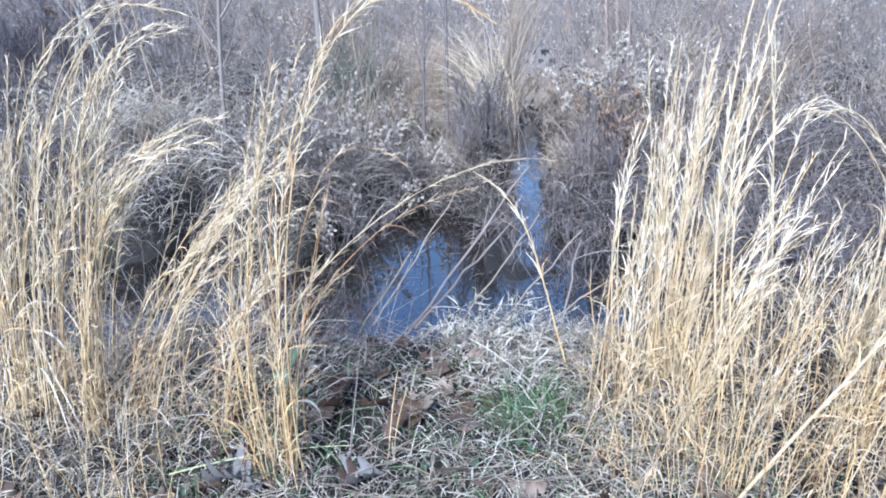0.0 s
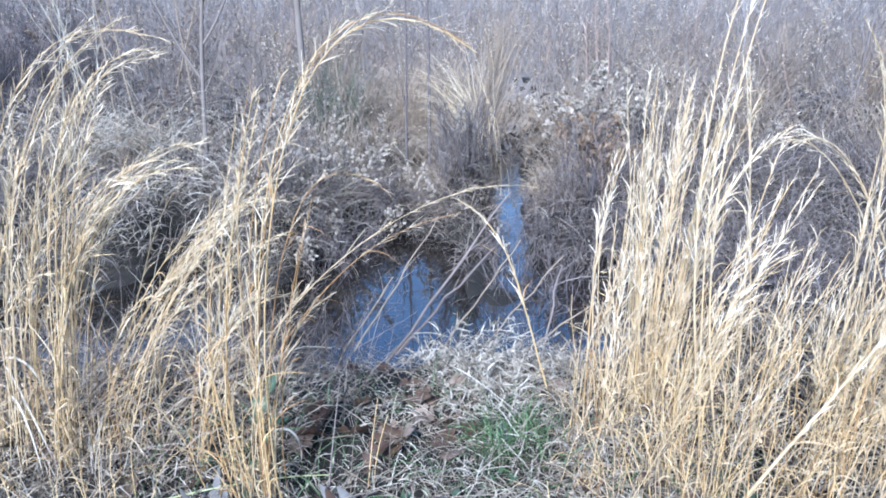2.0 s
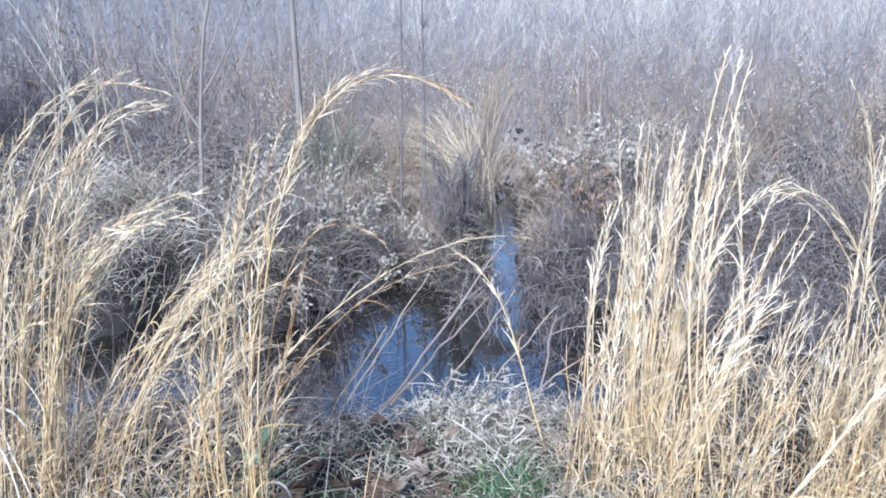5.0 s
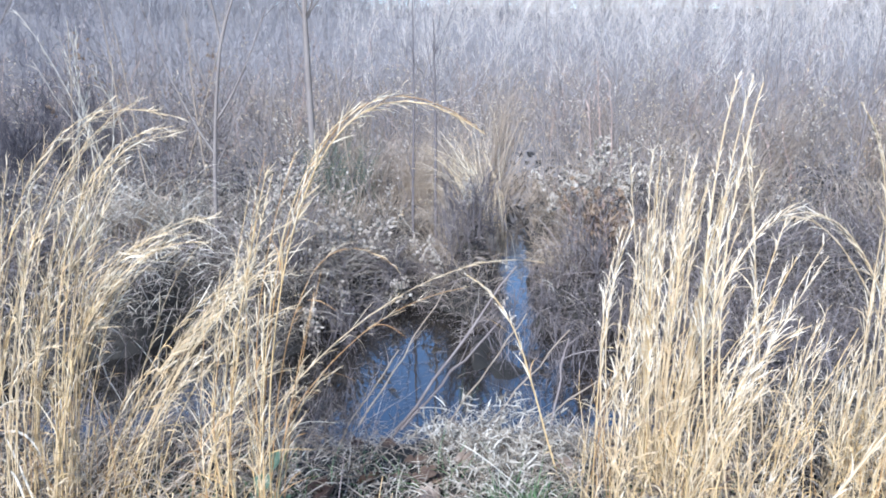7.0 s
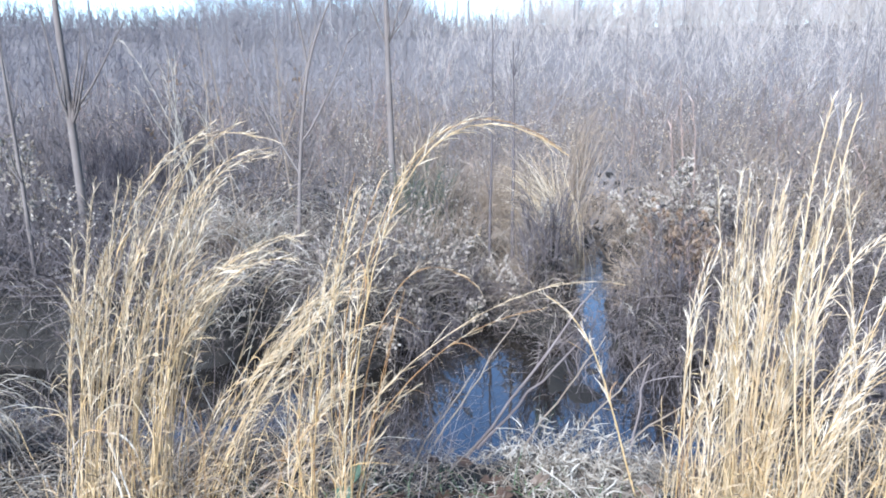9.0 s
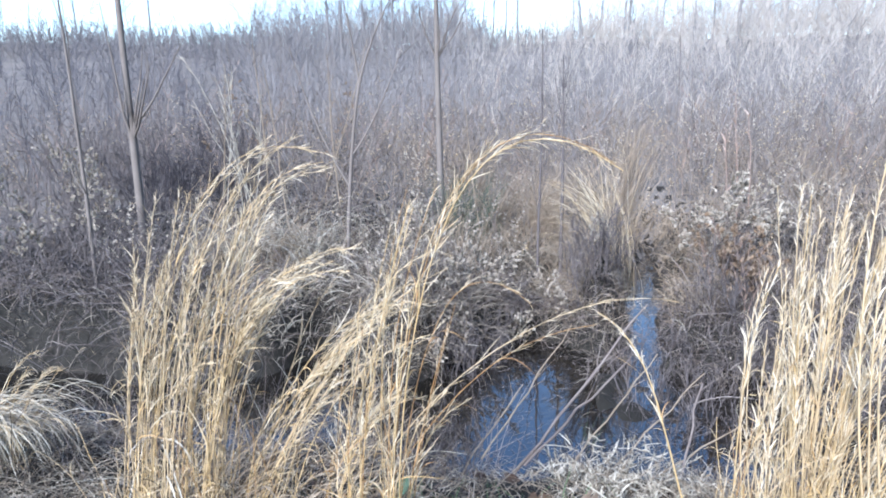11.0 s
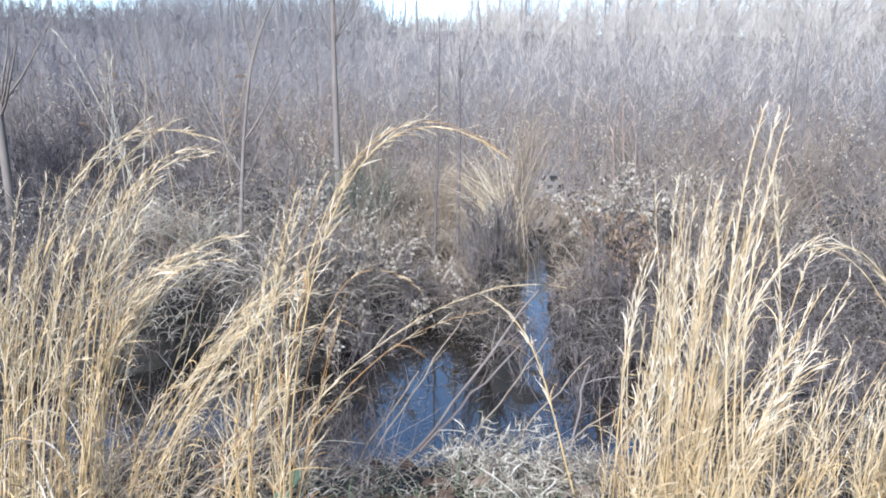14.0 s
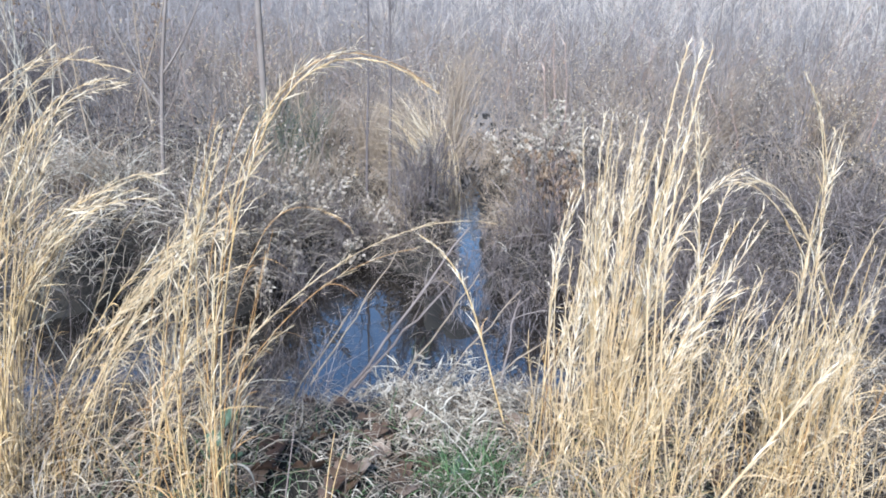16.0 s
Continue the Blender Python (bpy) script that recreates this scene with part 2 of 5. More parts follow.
def specks(points, size):
    """Small uneven tufts: two crossed slivers each, as one four-sided spindle."""
    n = len(points)
    size = np.broadcast_to(size, (n,))
    d = unit(rng.normal(0, 1, (n, 3))) * size[:, None]
    e = unit(np.cross(d, rng.normal(0, 1, (n, 3)))) * size[:, None]
    f = unit(np.cross(d, e)) * size[:, None]
    v = np.stack([points - d * 0.5, points + e * 0.28, points + d * 0.5, points - e * 0.28 + f * 0.12, points + f * 0.3, points - f * 0.3 + e * 0.1], 1)
    o = np.arange(n)[:, None] * 6
    q = np.concatenate([o + np.array([[0, 1, 2, 3]]), o + np.array([[0, 4, 2, 5]])])
    return v.reshape(-1, 3), q


def smooth01(u):
    u = np.clip(u, 0, 1)
    return u * u * (3 - 2 * u)


WATER_Z = -0.40


def height(x, y):
    """The ground: a bank, a ditch across the view with a side channel behind it, and a field that rises slowly."""
    x, y = np.asarray(x, float), np.asarray(y, float)
    wob = 0.10 * np.sin(1.7 * x + 0.6) + 0.07 * np.sin(3.9 * x) + 0.05 * np.sin(8.3 * x + 1.0) + 0.04 * np.sin(13 * x + 2 * y)
    near = 4.18 + 0.14 * smooth01((-0.60 - x) / 0.4) - y + 0.55 * wob
    bulge = 0.45 * np.exp(-(((x + 0.05) / 0.55) ** 2))
    left = smooth01((-0.50 - x) / 0.5)
    far = y - 3.72 + 0.62 * left - bulge - 0.5 * np.exp(-(((x + 1.62) / 0.33) ** 2)) + 0.8 * wob
    ditch = np.minimum(smooth01((2.0 - near) / 1.83), smooth01((1.5 - far) / 0.55))
    ditch = ditch * (1 - 0.6 * smooth01((x - 1.25) / 0.45))
    cx = 0.79 + 0.136 * (y - 6.16) + 0.03 * np.sin(3.1 * y)
    arm = smooth01((0.55 - 0.03 * np.clip(y - 5.6, 0, 4) - np.abs(x - cx) + 0.06 * np.sin(5 * y)) / 0.60) * smooth01((y - 4.2) / 0.5) * smooth01((10.4 - y) / 1.2)
    swale = 0.45 * np.exp(-(((x - 0.35) / 1.0) ** 2)) * smooth01((y - 4.4) / 0.6) * smooth01((8.8 - y) / 2.5)
    z = -0.64 * np.maximum(np.maximum(ditch, arm), swale)
    z = z + 0.022 * np.sin(2.3 * x + 1.1 * y) + 0.018 * np.sin(4.7 * y - 3.1 * x) + 0.010 * np.sin(9.7 * x + 7.9 * y)
    z = z + 0.56 * np.exp(-(((x - 0.39) / 0.18) ** 2) - ((y - 5.58) / 0.33) ** 2)
    z = z + 0.02 * np.sin(17 * x + 5 * y) * np.sin(13 * y - 6 * x) * smooth01((y - 4.2) / 0.5)
    bar = smooth01((x - 0.16) / 0.14) * smooth01((1.04 - x) / 0.2) * smooth01((y - 3.72 - 0.5 * np.clip(0.5 - x, 0, 1)) / 0.25) * smooth01((5.10 - y) / 0.2)
    bar = bar * (1 - 0.9 * smooth01((y - 4.55) / 0.3) * np.exp(-(((x - cx) / 0.16) ** 2)))
    flat = WATER_Z + 0.012 - 0.032 * smooth01((x - 0.42) / 0.25) + 0.03 * np.sin(13 * x + 4 * y) * np.sin(11 * y - 5 * x) + 0.012 * np.sin(29 * x - 9 * y)
    z = z + bar * (flat - z) * (z < flat)
    z = z + 0.04 * np.clip(y - 7, 0, 30) + 0.118 * np.clip(np.hypot(x, np.maximum(y, 0)) - 16, 0, 28) * smooth01((y - 6) / 8) * (1 + 0.04 * np.sin(0.23 * x + 1) + 0.03 * np.sin(0.6 * x))
    return z


def top(x, y):
    """How tall the old field's growth stands: low behind the pool, where it mirrors open sky, and taller away from it."""
    a = x / np.maximum(y, 0.1)
    side = 1 - smooth01((a + 0.135) / 0.08) * smooth01((0.32 - a) / 0.12)
    side = side * (1 - 0.85 * smooth01((a + 0.56) / 0.06) * smooth01((-0.34 - a) / 0.06) * smooth01((9.5 - y) / 2.0))
    z = WATER_Z + (0.33 + 0.10 * side) * (y - 4.9) + 0.45 * side
    notch = np.exp(-(((a - 0.135) / 0.050) ** 2))
    z = z - notch * np.clip(0.95 - 0.06 * (y - 8), 0, 0.95)
    z = z * (1 + 0.10 * np.sin(0.45 * x + 1.0) + 0.06 * np.sin(1.3 * x))
    return np.maximum(z - height(x, y), 0.16)


def on_ground(x, y, dz=0.0):
    x, y = np.asarray(x, float), np.asarray(y, float)
    return np.stack([x, y, height(x, y) + dz], -1)


def g(x, y, dz=0.0):
    return (x, y, float(height(x, y)) + dz)


# ---- ground and water ----
def axis(lo, hi, step, far):
    core = np.arange(lo, hi + 1e-6, step)
    grow_ = step * 1.28 ** np.arange(1, 60)
    out = np.cumsum(np.concatenate([grow_[grow_ < 1.4], np.full(32, 1.4), grow_[grow_ >= 1.4]]))
    out = out[out < far]
    return np.concatenate([(lo - out)[::-1], core, hi + out])


gx, gy = axis(-6.5, 6.5, 0.07, 900), axis(0.6, 10, 0.06, 900)
X, Y = np.meshgrid(gx, gy)
gv = np.stack([X, Y, height(X, Y)], -1).reshape(-1, 3)
nx, ny = len(gx), len(gy)
ii = (np.arange(ny - 1)[:, None] * nx + np.arange(nx - 1)[None]).reshape(-1)
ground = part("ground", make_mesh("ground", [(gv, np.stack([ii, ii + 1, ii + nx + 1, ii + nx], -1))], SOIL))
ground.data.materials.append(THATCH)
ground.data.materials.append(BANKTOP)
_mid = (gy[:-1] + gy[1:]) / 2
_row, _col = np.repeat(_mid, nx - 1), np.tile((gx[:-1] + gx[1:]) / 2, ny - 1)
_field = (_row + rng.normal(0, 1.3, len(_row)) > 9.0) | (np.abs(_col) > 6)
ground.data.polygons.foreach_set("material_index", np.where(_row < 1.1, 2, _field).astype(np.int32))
tagged(ground, "dark damp soil of a ditch bank under dead grass", "ground", kind="structure")

wx, wy = np.meshgrid(np.linspace(-9, 9, 19), np.linspace(2.6, 10.4, 8))
wv = np.stack([wx, wy, np.full_like(wx, WATER_Z)], -1).reshape(-1, 3)
ii = (np.arange(7)[:, None] * 19 + np.arange(18)[None]).reshape(-1)
water = part("water", make_mesh("water", [(wv, np.stack([ii, ii + 1, ii + 20, ii + 19], -1))], WATER))
tagged(water, "still dark ditch water that mirrors the pale blue sky", "water", kind="structure")


# ---- broomsedge ----
def stalk_meshes(paths, n_bract, thick=0.0024, head=0.45, bract=0.105, mats=None, spread=(0.10, 0.68), bold=1.0):
    """A stem with clasping leaves, and its feathery head of bracts that point to the tip."""
    k = paths.shape[1]
    stem = [tubes(paths, taper(1, k, thick, thick * 0.45), 5)]
    p, t, _ = along(paths, 8, 0.05, 0.6)
    lv = shoots(p, t, rng.uniform(0.06, 0.18, len(p)), rng.uniform(0.05, 0.4, len(p)), 7, 1.0, 0.9)
    leaf = [ribbons(lv, blade(len(p), 7, rng.uniform(0.0025, 0.0042, len(p))))]
    p, t, s = along(paths, n_bract, head, 1.0)
    n = len(p)
    ln = bract * rng.uniform(0.45, 1.25, n) * (1.15 - 0.75 * (s - head) / (1 - head))
    br = shoots(p, t, ln, rng.uniform(*spread, n), 5, 0.5, 0.2)
    hd = [ribbons(br, blade(n, 5, rng.uniform(0.0018, 0.0038, n) * bold))]
    p2, t2, _ = along(br, 2, 0.3, 0.9)
    hair = shoots(p2, t2, rng.uniform(0.012, 0.035, len(p2)), 0.5, 3, 0.3, 0.0)
    hd.append(ribbons(hair, blade(len(p2), 3, 0.0013)))
    sm, hm = mats or (GOLD, PALE)
    return make_mesh("stem", stem, sm), make_mesh("seed_head", hd, hm), make_mesh("sheath_foliage", leaf, sm)


def stalk_parts(meshes, parent):
    """A stalk with its clasping leaves and its head, under the clump."""
    st = part("stalk", meshes[0], parent)
    part("seed_head", meshes[1], st, "feathery pale seed head", "stuff")
    part("sheath_foliage", meshes[2], st, "", "stuff")
    return st


def bezier(p0, p1, p2, p3, k=16):
    s = np.linspace(0, 1, k)[:, None]
    p0, p1, p2, p3 = (np.array(p, float) for p in (p0, p1, p2, p3))
    return ((1 - s) ** 3 * p0 + 3 * s * (1 - s) ** 2 * p1 + 3 * s * s * (1 - s) * p2 + s ** 3 * p3)[None]


def stalk_pool(n, d0, d1, p0, p1, lo=22, hi=38, head=(0.42, 0.6), mats=None):
    pool = []
    for _ in range(n):
        pth = arcs(np.zeros((1, 3)), 1.0, rng.normal(0, 0.15), rng.uniform(0.0, 0.05), rng.uniform(d0, d1), 14, rng.uniform(p0, p1), 0.012)
        pool.append(stalk_meshes(pth, int(rng.integers(lo, hi)), 0.0034, rng.uniform(*head), mats=mats))
    return pool


DROOPY = stalk_pool(18, 0.6, 1.6, 3.2, 5.5, 30, 44, (0.50, 0.68))
DROOPY += stalk_pool(12, 0.6, 1.6, 3.2, 5.5, 30, 44, (0.50, 0.68), (STRAW, PALE))
UPRIGHT = stalk_pool(16, 0.05, 0.6, 2.0, 3.5, 16, 28, (0.40, 0.60), (STRAW, WHITISH))
UPRIGHT += stalk_pool(10, 0.1, 0.8, 2.0, 3.5, 16, 30, (0.42, 0.62))
STUBS = []
for i in range(8):
    pth = arcs(np.zeros((1, 3)), 1.0, rng.normal(0, 0.4), rng.uniform(0.0, 0.15), rng.uniform(0.0, 0.5), 8, 2.0, 0.015)
    sp, stn, _ = along(pth, 7, 0.1, 0.95)
    sl = shoots(sp, stn, rng.uniform(0.05, 0.14, 7), rng.uniform(0.1, 0.6, 7), 7, 1.1, 1.0)
    STUBS.append((make_mesh("stem", [tubes(pth, taper(1, 8, 0.0024, 0.0010), 5)], (GOLD, STRAW, AMBER)[i % 3]), make_mesh("sheath_foliage", [ribbons(sl, blade(7, 7, 0.0036))], (GOLD, STRAW)[i % 2])))


def sheaf(parent, n, y, foot, c1, c2, end, tip=0.03, head=0.45, thick=0.0021, bracts=28, foot_spread=0.025, white=True):
    """Stalks that rise together from a foot at x and sweep alike, through (x, z) pairs at the depth y."""
    o = np.array(parent.location)
    pale = foot > 0.3 and white
    for _ in range(n):
        bx, by = foot + rng.normal(0, foot_spread if n > 1 else 0.008), y + rng.normal(0, min(0.035, tip * 1.5))
        j = rng.normal(0, 1, 3) * np.array([tip * 1.25, min(0.06, tip * 2), tip * 0.7])
        pts = [g(bx, by, -0.02)] + [(q[0] + j[0] * f, by + j[1] * f, q[1] + j[2] * f) for q, f in ((c1, 0.15), (c2, 0.55), (end, 1.0))]
        path = bezier(*pts, 26)[:, :26 if n < 4 else int(rng.integers(20, 27))] - o
        bend = np.cumsum(rng.normal(0, 0.0012 if n > 3 else 0.0006, path.shape), 1)
        path = path + bend - bend[:, :1]
        mesh3 = stalk_meshes(path, int(bracts * rng.uniform(0.7, 1.3)), thick * rng.uniform(0.8, 1.1) * (1.45 if pale else 1.0), head + rng.uniform(-0.06, 0.06) - 0.08 * pale,
                                mats=(STRAW if rng.uniform() < 0.8 else GOLD, WHITISH if rng.uniform() < 0.6 else PALE) if pale else ((AMBER, GOLD, STRAW, STRAW)[int(rng.integers(0, 2) if -0.7 < foot < 0.3 else rng.integers(1, 4))], PALE),
                             spread=(0.04, 0.42) if pale else (0.10, 0.60), bold=1.2 if pale else 0.95)
        stalk_parts(mesh3, parent)


def clump(x, y, n, h0, h1, spread, label, lean=6.0, az=0.0, az_spread=28.0, stubs=14, blades=130, blade_len=(0.06, 0.20), pool=UPRIGHT, rise=0.28):
    where = g(x, y, -0.01)
    c = thing("broomsedge_clump", where, label, "grass clump", "broomsedge on the bank")
    hubs = [(x + rng.normal(0, spread), y + rng.normal(0, spread * 0.8)) for _ in range(max(2, n // 6))]
    for i in range(n):
        bx, by = (q + rng.normal(0, 0.010) for q in hubs[i % len(hubs)])
        mesh3 = pool[int(rng.integers(len(pool)))]
        s = rng.uniform(h0, h1)
        m = Matrix.Translation(Vector(g(bx, by, -0.01)) - Vector(where)) @ Matrix.Rotation(radians(az + rng.normal(0, az_spread)), 4, "Z") \
            @ Matrix.Rotation(radians(max(-4, rng.normal(lean, 5))), 4, "Y") @ Matrix.Diagonal((s, s * rng.uniform(0.8, 1.2), s, 1))
        stalk_parts(mesh3, c).matrix_local = m
    for i in range(stubs):
        bx, by = x + rng.normal(0, max(spread, 0.06)), y + rng.normal(0, max(spread, 0.06) * 0.8)
        s = rng.uniform(0.15, 0.6)
        stub = STUBS[int(rng.integers(len(STUBS)))]
        st = part("stalk", stub[0], c)
        part("sheath_foliage", stub[1], st, "", "stuff")
        st.matrix_local = Matrix.Translation(Vector(g(bx, by, -0.01)) - Vector(where)) @ Matrix.Rotation(rng.uniform(0, 6.28), 4, "Z") \
            @ Matrix.Rotation(rng.normal(0, 0.12), 4, "Y") @ Matrix.Diagonal((0.8, 0.8, s, 1))
    bx, by = x + rng.normal(0, spread * 1.3, blades), y + rng.normal(0, spread * 1.1, blades)
    base = on_ground(bx, by, -0.01) - np.array(where)
    up = rng.uniform(0, 1, blades) < 0.45
    base[:, 2] += np.where(up, rng.uniform(0.0, rise, blades), 0)
    p = arcs(base, rng.uniform(*blade_len, blades), rng.uniform(0, 6.28, blades), rng.uniform(0.05, 0.6, blades),
             rng.uniform(0.8, 3.3, blades), 9, 1.4, 0.03)
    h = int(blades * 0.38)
    w = blade(blades, 9, rng.uniform(0.0020, 0.0042, blades))
    part("foliage", make_mesh("foliage", [ribbons(p[:h], w[:h])], STRAW if x > 0.3 else PALE), c, "curling dry pale blades", "stuff")
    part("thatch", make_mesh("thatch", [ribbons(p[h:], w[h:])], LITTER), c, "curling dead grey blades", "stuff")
    return c


GOLDEN = "dry golden broomsedge clump with feathery heads on the bank"
left_a = clump(-1.50, 2.08, 3, 0.60, 1.00, 0.07, GOLDEN, 5, stubs=22, blades=100, pool=DROOPY, rise=0.7)
left_b = clump(-1.22, 2.00, 2, 0.60, 0.95, 0.06, GOLDEN, 8, stubs=24, blades=110, pool=DROOPY, rise=0.7)
left_c = clump(-1.02, 2.05, 3, 0.50, 0.75, 0.06, "golden broomsedge clump that leans far over the bank", 16, stubs=16, blades=120, pool=DROOPY, rise=0.5)
mid_a = clump(-0.55, 1.72, 3, 0.45, 0.85, 0.04, GOLDEN, 4, stubs=20, blades=60, pool=DROOPY, rise=0.7)
mid_b = clump(-0.74, 1.95, 2, 0.45, 0.70, 0.05, "golden broomsedge clump that leans far over the bank", 14, stubs=12, blades=50, pool=DROOPY, rise=0.6)
clump(-1.30, 1.62, 3, 0.30, 0.60, 0.13, "short golden grass with curling blades on the bank", stubs=16, blades=130)
clump(-0.95, 1.58, 2, 0.30, 0.55, 0.10, "short golden grass with curling blades on the bank", stubs=10, blades=110)
right_a = clump(0.55, 2.00, 4, 0.45, 0.75, 0.05, GOLDEN, 3)
right_b = clump(0.85, 2.25, 8, 0.60, 1.00, 0.10, "dense golden broomsedge tuft with whitish heads on the bank", 4, 0, 50, stubs=50)
right_c = clump(1.62, 2.22, 5, 0.40, 0.80, 0.10, GOLDEN, 4)
clump(1.02, 2.12, 6, 0.50, 0.90, 0.08, GOLDEN, 8)
clump(0.80, 1.75, 8, 0.30, 0.75, 0.12, GOLDEN, 4, stubs=60, blades=190)
clump(1.32, 2.42, 5, 0.45, 0.75, 0.10, GOLDEN, 12)
clump(1.88, 2.42, 10, 0.50, 0.95, 0.12, GOLDEN, 2)
clump(1.55, 1.80, 8, 0.35, 0.75, 0.15, GOLDEN, 4, stubs=50, blades=160)
clump(1.18, 1.65, 9, 0.30, 0.60, 0.14, "short golden grass with curling blades on the bank", stubs=60, blades=220)
clump(0.55, 1.72, 3, 0.30, 0.50, 0.09, "short golden grass with curling blades on the bank", stubs=16, blades=160)
clump(2.25, 2.20, 12, 0.55, 1.00, 0.14, GOLDEN, 2)
clump(-2.42, 2.42, 6, 0.45, 0.70, 0.06, "pale drooping broomsedge clump at the ditch edge", 22, -10, 50, blades=80, pool=DROOPY)
sheaf(left_a, 5, 2.06, -1.56, (-1.50, 0.58), (-1.44, 0.91), (-1.40, 1.07), tip=0.03)
sheaf(left_a, 11, 2.04, -1.51, (-1.45, 0.54), (-1.36, 0.92), (-1.21, 1.21), tip=0.05)
sheaf(left_a, 3, 2.05, -1.46, (-1.36, 0.76), (-1.19, 1.27), (-0.90, 1.44), tip=0.03)
sheaf(left_a, 2, 2.05, -1.50, (-1.45, 0.15), (-1.38, 1.62), (-0.76, 1.41), tip=0.01, head=0.55)
sheaf(left_a, 7, 2.00, -1.37, (-1.28, 0.70), (-1.15, 1.13), (-1.05, 1.32), tip=0.05)
sheaf(left_b, 6, 1.98, -1.22, (-1.12, 0.77), (-0.98, 1.24), (-0.85, 1.31), tip=0.025, head=0.55)
sheaf(left_b, 3, 1.98, -1.26, (-1.14, 0.26), (-1.21, 1.34), (-0.69, 1.36), tip=0.015, head=0.55)
sheaf(left_b, 9, 2.00, -1.24, (-1.15, 0.66), (-1.06, 1.04), (-0.67, 1.12), tip=0.035, head=0.5)
sheaf(left_b, 5, 2.00, -1.23, (-1.14, 0.64), (-1.02, 1.04), (-0.69, 1.04), tip=0.03, head=0.5)
sheaf(left_b, 7, 2.02, -1.36, (-1.31, 0.58), (-1.21, 0.89), (-1.07, 1.05), tip=0.05)
sheaf(left_c, 4, 2.10, -1.19, (-1.00, 0.54), (-0.73, 0.92), (-0.33, 0.88), tip=0.05, head=0.5)
sheaf(left_c, 5, 2.08, -1.12, (-0.88, 0.58), (-0.59, 0.97), (-0.30, 1.05), tip=0.05, head=0.5)
sheaf(left_c, 4, 2.12, -1.15, (-0.98, 0.46), (-0.80, 0.77), (-0.56, 0.87), tip=0.08)
sheaf(left_c, 3, 2.06, -1.01, (-0.89, 0.44), (-0.75, 0.67), (-0.51, 0.76), tip=0.08)
sheaf(mid_a, 2, 1.68, -0.47, (-0.49, 0.24), (-0.47, 1.85), (0.13, 1.40), tip=0.008, head=0.45, thick=0.003, bracts=64)
sheaf(mid_a, 1, 1.68, -0.47, (-0.48, 0.33), (-0.47, 1.26), (-0.16, 1.45), tip=0.01, head=0.5)
sheaf(mid_a, 4, 1.72, -0.51, (-0.64, 0.44), (-0.52, 0.91), (-0.39, 1.36), tip=0.03)
sheaf(mid_a, 4, 1.72, -0.52, (-0.69, 0.53), (-0.55, 0.67), (-0.48, 1.20), tip=0.03)
sheaf(mid_a, 3, 1.72, -0.50, (-0.48, 0.41), (-0.54, 0.91), (-0.37, 1.33), tip=0.03)
sheaf(mid_a, 3, 1.70, -0.47, (-0.47, 0.33), (-0.40, 0.66), (-0.32, 1.00), tip=0.05)
sheaf(mid_a, 1, 1.74, -0.49, (-0.44, 0.80), (-0.34, 1.25), (-0.07, 1.03), tip=0.02, bracts=18)
sheaf(mid_b, 1, 2.35, -0.76, (-0.59, 0.41), (-0.05, 0.94), (0.39, 0.85), tip=0.008, head=0.35, thick=0.0030, bracts=26)
sheaf(mid_b, 1, 2.30, -0.69, (-0.38, 0.59), (-0.15, 0.73), (0.06, 0.77), tip=0.02, head=0.4, bracts=14)
sheaf(mid_b, 4, 1.95, -0.78, (-0.68, 0.55), (-0.57, 0.65), (-0.40, 0.68), tip=0.04)
sheaf(right_a, 1, 2.35, 0.51, (0.39, 0.29), (0.35, 0.70), (0.13, 0.81), tip=0.006, head=0.5, thick=0.0030)
sheaf(right_a, 3, 2.10, 0.64, (0.57, 0.45), (0.54, 0.78), (0.63, 1.06), tip=0.02)
sheaf(right_a, 5, 2.10, 0.65, (0.62, 0.36), (0.65, 0.70), (0.66, 0.94), tip=0.03)
sheaf(right_a, 8, 2.05, 0.68, (0.67, 0.30), (0.68, 0.58), (0.71, 0.80), tip=0.05, bracts=9, foot_spread=0.05, white=False)
sheaf(right_b, 15, 2.25, 0.80, (0.77, 0.46), (0.75, 0.89), (0.75, 1.27), tip=0.028, head=0.5)
sheaf(right_b, 12, 2.28, 0.86, (0.85, 0.44), (0.86, 0.96), (0.91, 1.29), tip=0.035, head=0.5)
sheaf(right_b, 9, 2.25, 0.89, (0.92, 0.46), (0.93, 1.01), (1.02, 1.28), tip=0.045)
sheaf(right_b, 3, 2.00, 0.99, (0.94, 0.35), (0.82, 0.93), (0.93, 1.51), tip=0.012, head=0.6, thick=0.0036, bracts=50)
sheaf(right_b, 2, 2.20, 1.23, (1.16, 0.48), (1.11, 0.90), (1.04, 1.29), tip=0.012)
sheaf(right_b, 2, 2.20, 0.89, (0.92, 0.55), (0.97, 1.01), (1.21, 1.10), tip=0.015)
sheaf(right_b, 5, 2.15, 0.97, (1.05, 0.37), (1.13, 0.74), (1.25, 1.00), tip=0.035)
sheaf(right_b, 4, 2.12, 0.92, (0.98, 0.39), (1.04, 0.73), (1.24, 0.74), tip=0.03)
sheaf(right_b, 10, 2.18, 0.84, (0.86, 0.27), (0.90, 0.62), (1.00, 0.85), tip=0.06, bracts=9, foot_spread=0.05, white=False)
sheaf(right_b, 6, 2.10, 0.94, (0.98, 0.17), (1.05, 0.44), (1.16, 0.61), tip=0.06, bracts=9, foot_spread=0.05, white=False)
sheaf(right_c, 3, 2.25, 1.95, (1.72, 0.54), (1.43, 1.14), (1.22, 1.04), tip=0.02, head=0.5)
sheaf(right_c, 2, 2.20, 1.61, (1.55, 0.56), (1.58, 1.17), (1.36, 1.42), tip=0.015)
